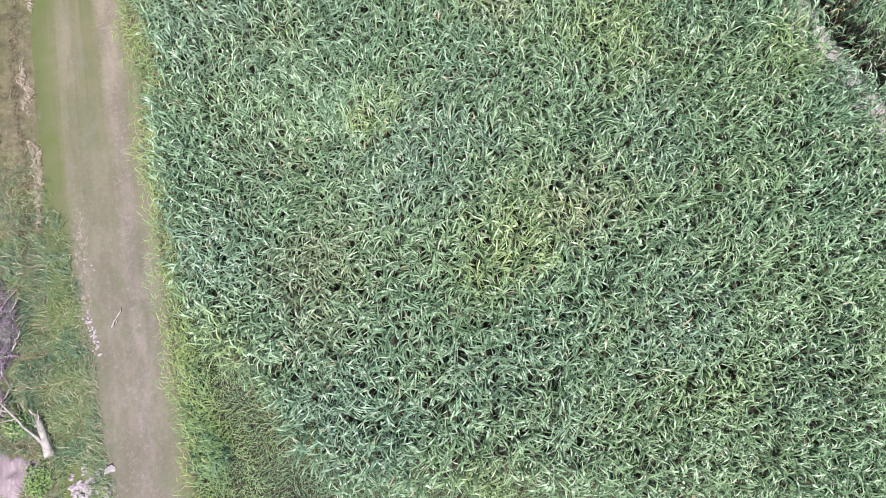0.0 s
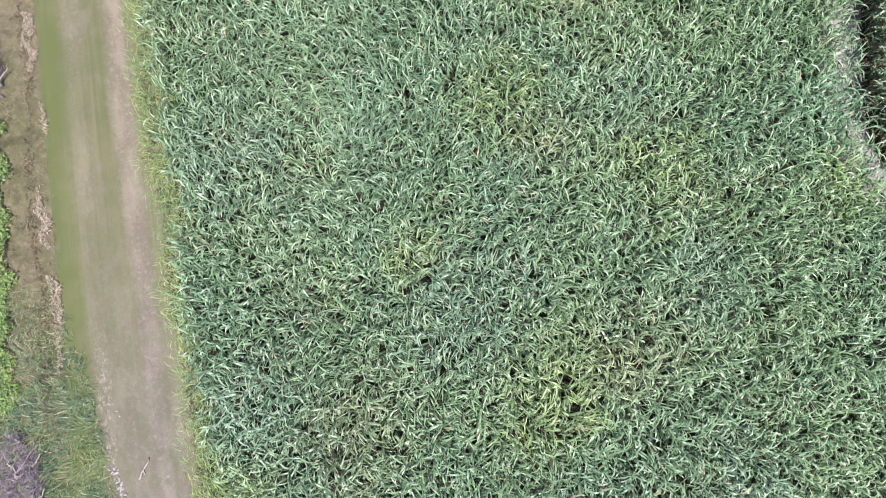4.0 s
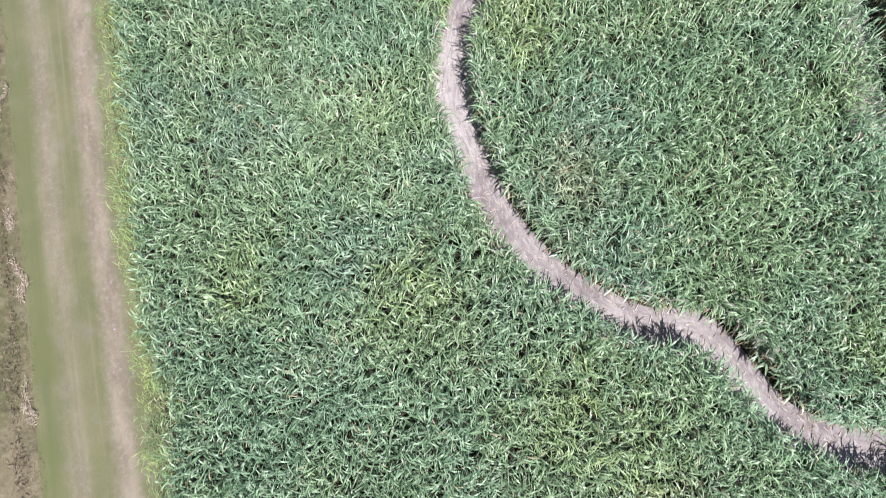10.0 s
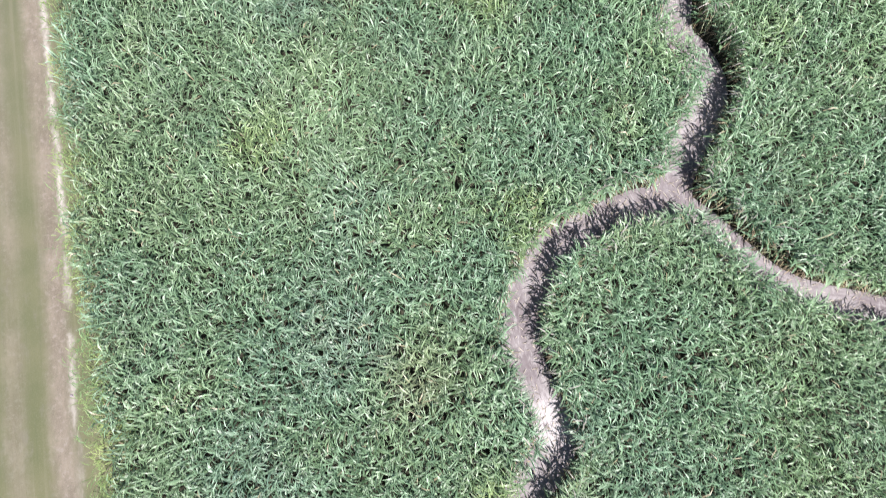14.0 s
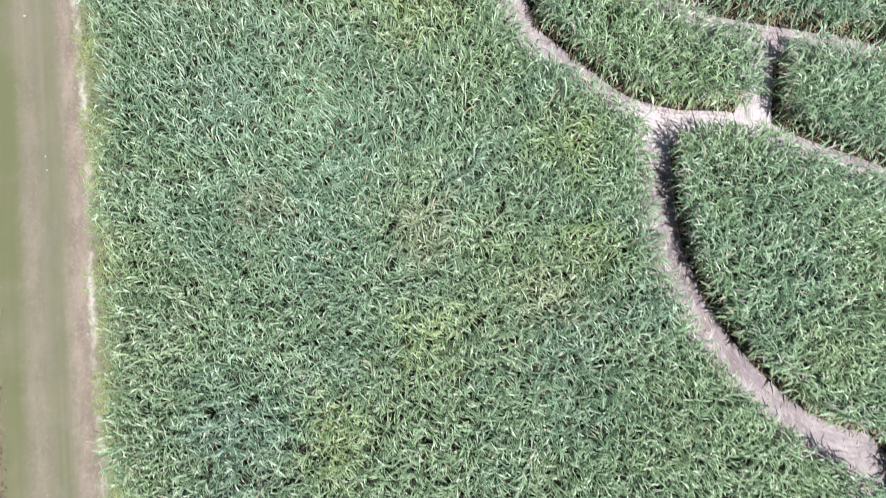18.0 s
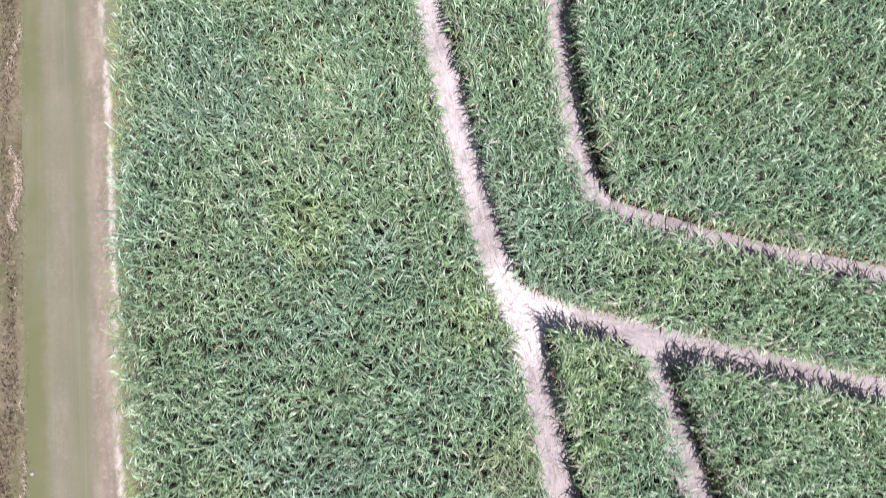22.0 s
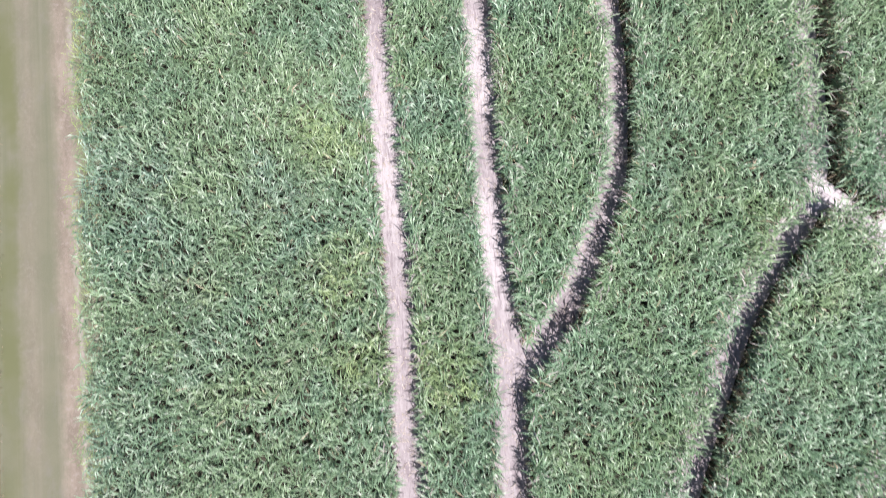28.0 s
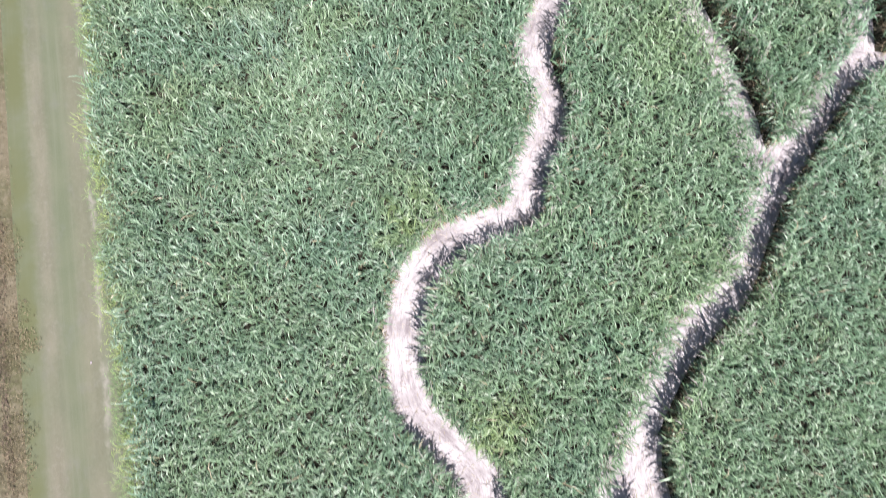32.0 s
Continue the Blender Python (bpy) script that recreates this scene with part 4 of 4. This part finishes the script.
def tube(points, radii, sides=7):
    """A bent, tapering round piece of wood."""
    bm = bmesh.new()
    pts = [Vector(q) for q in points]
    rings = []
    for i, (q, rad) in enumerate(zip(pts, radii)):
        d = (pts[min(i + 1, len(pts) - 1)] - pts[max(i - 1, 0)]).normalized()
        a = d.cross(Vector((0.3, 0.2, 1))).normalized()
        b = d.cross(a)
        rings.append([bm.verts.new(q + rad * (1 + 0.18 * math.sin(3.1 * j + 1.7 * i)) * (a * math.cos(j * math.tau / sides) + b * math.sin(j * math.tau / sides))) for j in range(sides)])
    for r0, r1 in zip(rings, rings[1:]):
        for j in range(sides):
            bm.faces.new((r0[j], r0[(j + 1) % sides], r1[(j + 1) % sides], r1[j])).smooth = True
    bm.faces.new(rings[0][::-1])
    bm.faces.new(rings[-1])
    return bm


def crooked(rng, a, b, bend, steps=6):
    a, b = Vector(a), Vector(b)
    return [a.lerp(b, i / steps) + Vector([rng.uniform(-bend, bend) for _ in range(3)]) * (0 if i in (0, steps) else 1) for i in range(steps + 1)]


def taper(r0, r1, steps=6):
    return [r0 + (r1 - r0) * i / steps for i in range(steps + 1)]


def ground_z(x, y):
    return float(surface(np.array([x]), np.array([y]))[0])


def build_log():
    rng = random.Random(71)
    z = ground_z(-17.6, 0.6)
    log = tagged(new("fallen_log"), "bleached fallen tree trunk with a long bare branch in the grass", "log")
    log.location = (-17.6, 0.6, z)
    part("trunk", tube([(0.22, -0.66, 0.12), (0.16, -0.3, 0.14), (0.05, 0.25, 0.17), (-0.06, 0.7, 0.19), (-0.14, 1.02, 0.22)], [0.19, 0.175, 0.14, 0.115, 0.085], 12), MAT_WOOD, log)
    part("branch", tube(crooked(rng, (0.08, -0.15, 0.24), (-1.3, 1.9, 0.75), 0.035, 7), taper(0.06, 0.03, 7)), MAT_WOOD, log)
    part("branch", tube(crooked(rng, (-0.14, 1.0, 0.2), (-0.30, 1.35, 0.45), 0.03), taper(0.06, 0.02)), MAT_WOOD, log)
    part("branch", tube(crooked(rng, (-0.1, 0.75, 0.2), (0.1, 1.25, 0.5), 0.03), taper(0.035, 0.012)), MAT_WOOD, log)
    part("branch", tube(crooked(rng, (-0.75, 1.1, 0.5), (-2.0, 1.0, 0.65), 0.05), taper(0.03, 0.012)), MAT_WOOD, log)
    part("branch", tube(crooked(rng, (-1.0, 1.45, 0.6), (-1.9, 1.7, 0.8), 0.05), taper(0.025, 0.01)), MAT_WOOD, log)


build_log()


def brush_pile(cx, cy, rx, ry, count, seed, label="heap of dead grey-brown branches and twigs on the verge"):
    rng = random.Random(seed)
    z = ground_z(cx, cy)
    pile = tagged(new("brush_pile"), label, "brushwood")
    pile.location = (cx, cy, z)
    for _ in range(count):
        a, u = rng.uniform(0, math.tau), math.sqrt(rng.random())
        px, py = rx * u * math.cos(a), ry * u * math.sin(a)
        head, size = rng.gauss(1.3, 0.9), rng.uniform(0.5, 1.0) * min(1.6, ry * 1.2)
        dx, dy = 0.5 * size * math.cos(head), 0.5 * size * math.sin(head)
        h = rng.uniform(0.05, 0.5)
        part("branch", tube(crooked(rng, (px - dx, py - dy, h), (px + dx, py + dy, h + rng.uniform(0, 0.25)), 0.07), taper(rng.uniform(0.02, 0.04), 0.008), 6), MAT_TWIG, pile)
    for _ in range(count // 3):
        px, py = rx * rng.uniform(-0.3, 0.9), ry * rng.uniform(-0.8, 0.5)
        head, size = rng.gauss(1.0, 0.5), rng.uniform(0.6, 1.2)
        part("limb", tube(crooked(rng, (px, py, 0.3), (px + size * math.cos(head), py + size * math.sin(head), rng.uniform(0.5, 0.8)), 0.05), taper(0.035, 0.01), 6), MAT_WOOD, pile, "bleached bare limb")
    r = np.random.default_rng(seed)
    n = int(850 * rx * ry)
    a, u = r.uniform(0, 6.28, n), np.sqrt(r.random(n))
    root = np.stack([rx * u * np.cos(a), ry * u * np.sin(a), r.uniform(0.0, 0.45, n)], 1)
    tagged(blades("kindling", root, r.uniform(0, 6.28, n), r.uniform(0.25, 0.7, n), r.uniform(0.012, 0.025, n), r.uniform(-0.1, 0.5, n), r.uniform(-0.2, 0.5, n), r.uniform(-0.6, 0.6, n), MAT_TWIG, pile), kind="stuff")


for k, (cx, cy, rx, ry, count) in enumerate((
        (-19.2, 5.5, 0.95, 2.0, 18), (-19.5, 2.3, 0.6, 0.8, 7), (-19.4, 24.3, 0.65, 1.7, 10), (-18.6, 117.6, 0.45, 1.2, 6), (-17.75, 141.2, 0.35, 0.9, 5))):
    brush_pile(cx, cy, rx, ry, count, 75 + k)


def bare_patch():
    us = np.linspace(0, 1, 9)
    an = np.linspace(0, 2 * np.pi, 33)[:-1]
    rad = 1 + 0.25 * np.sin(3 * an + 1) + 0.12 * np.sin(7 * an)
    x = -18.9 + 0.95 * us[:, None] * rad * np.cos(an)
    y = -0.6 + 1.1 * us[:, None] * rad * np.sin(an)
    z = verge_height(x, y) * 1.0 + 0.05 * (1 - us[:, None] ** 2) + 0.03
    z[-1] -= 0.12
    a = np.arange(8)[:, None] * 32
    j = np.arange(32)[None]
    quad = np.stack([a + j, a + 32 + j, a + 32 + (j + 1) % 32, a + (j + 1) % 32], -1).reshape(-1, 4)
    ob = mesh_object("bare_ground", np.stack([x, y, z], -1).reshape(-1, 3), quad.ravel(), np.arange(len(quad)) * 4, MAT_BARE)
    tagged(ob, "bare pinkish grey soil on the verge", "soil", kind="structure")


bare_patch()


def stone_mesh(seed):
    bm = bmesh.new()
    bmesh.ops.create_icosphere(bm, subdivisions=1, radius=1.0)
    for v in bm.verts:
        k = 0.85 + 0.9 * noise.noise(v.co * 1.3 + Vector((seed * 3.7, 0, 0)))
        v.co = Vector((v.co.x * k, v.co.y * k * 0.8, max(v.co.z * k * 0.55, -0.3)))
    me = bpy.data.meshes.new("stone")
    bm.to_mesh(me)
    bm.free()
    me.materials.append(MAT_STONE)
    return me


STONES = [stone_mesh(k) for k in range(4)]


def stone(x, y, size, k, label, group=""):
    ob = new("stone", STONES[k % 4])
    ob.location, ob.rotation_euler, ob.scale = (x, y, ground_z(x, y) + 0.2 * size), (0, 0, 1.9 * k), (size, size, size)
    tagged(ob, label, "stone", group)


stone(-15.05, -1.05, 0.24, 0, "pale angular stone at the edge of the track")
stone(-19.1, 18.7, 0.16, 1, "white stone among green weeds")
rng = random.Random(81)
for k in range(64):
    stone(-16.25 + rng.gauss(0, 0.33), -1.65 + rng.gauss(0, 0.42), rng.uniform(0.07, 0.19), k, "small pale stone in a heap of rubble", "rubble beside the track")
for k in range(30):
    a = k / 29
    stone(-15.62 + 0.36 * a + rng.gauss(0, 0.09), 5.4 - 1.6 * a + rng.gauss(0, 0.12), rng.uniform(0.035, 0.11), k + 1, "chalky white stone pressed into the rut", "stones in the rut")
for k, (x, y, size) in enumerate(((-13.4, 33.6, 0.08), (-13.1, 53.1, 0.10), (-13.2, 77.1, 0.16), (-13.15, 76.6, 0.11), (-13.3, 84.8, 0.09), (-14.8, 93.6, 0.07), (-14.75, 92.9, 0.06),
                                  (-13.2, 96.9, 0.06), (-15.5, 101.3, 0.08), (-12.85, 129.7, 0.12), (-13.7, 241.6, 0.09), (-16.9, 115.9, 0.12), (-13.4, 4.55, 0.06), (-15.2, 7.55, 0.07), (-15.1, 7.3, 0.05))):
    stone(x, y, size, k + 2, "small pale stone lying on the track", "stones on the track")


def build_stick():
    rng = random.Random(83)
    z = ground_z(-14.3, 5.0)
    stick = tagged(new("stick"), "bleached forked stick lying on the worn track", "stick")
    stick.location = (-14.3, 5.0, z)
    part("stem", tube(crooked(rng, (-0.23, -0.33, 0.05), (0.25, 0.40, 0.06), 0.04), taper(0.04, 0.025), 6), MAT_WOOD, stick)
    part("fork", tube(crooked(rng, (-0.02, 0.0, 0.06), (0.02, -0.2, 0.05), 0.01), taper(0.025, 0.012), 6), MAT_WOOD, stick)


build_stick()
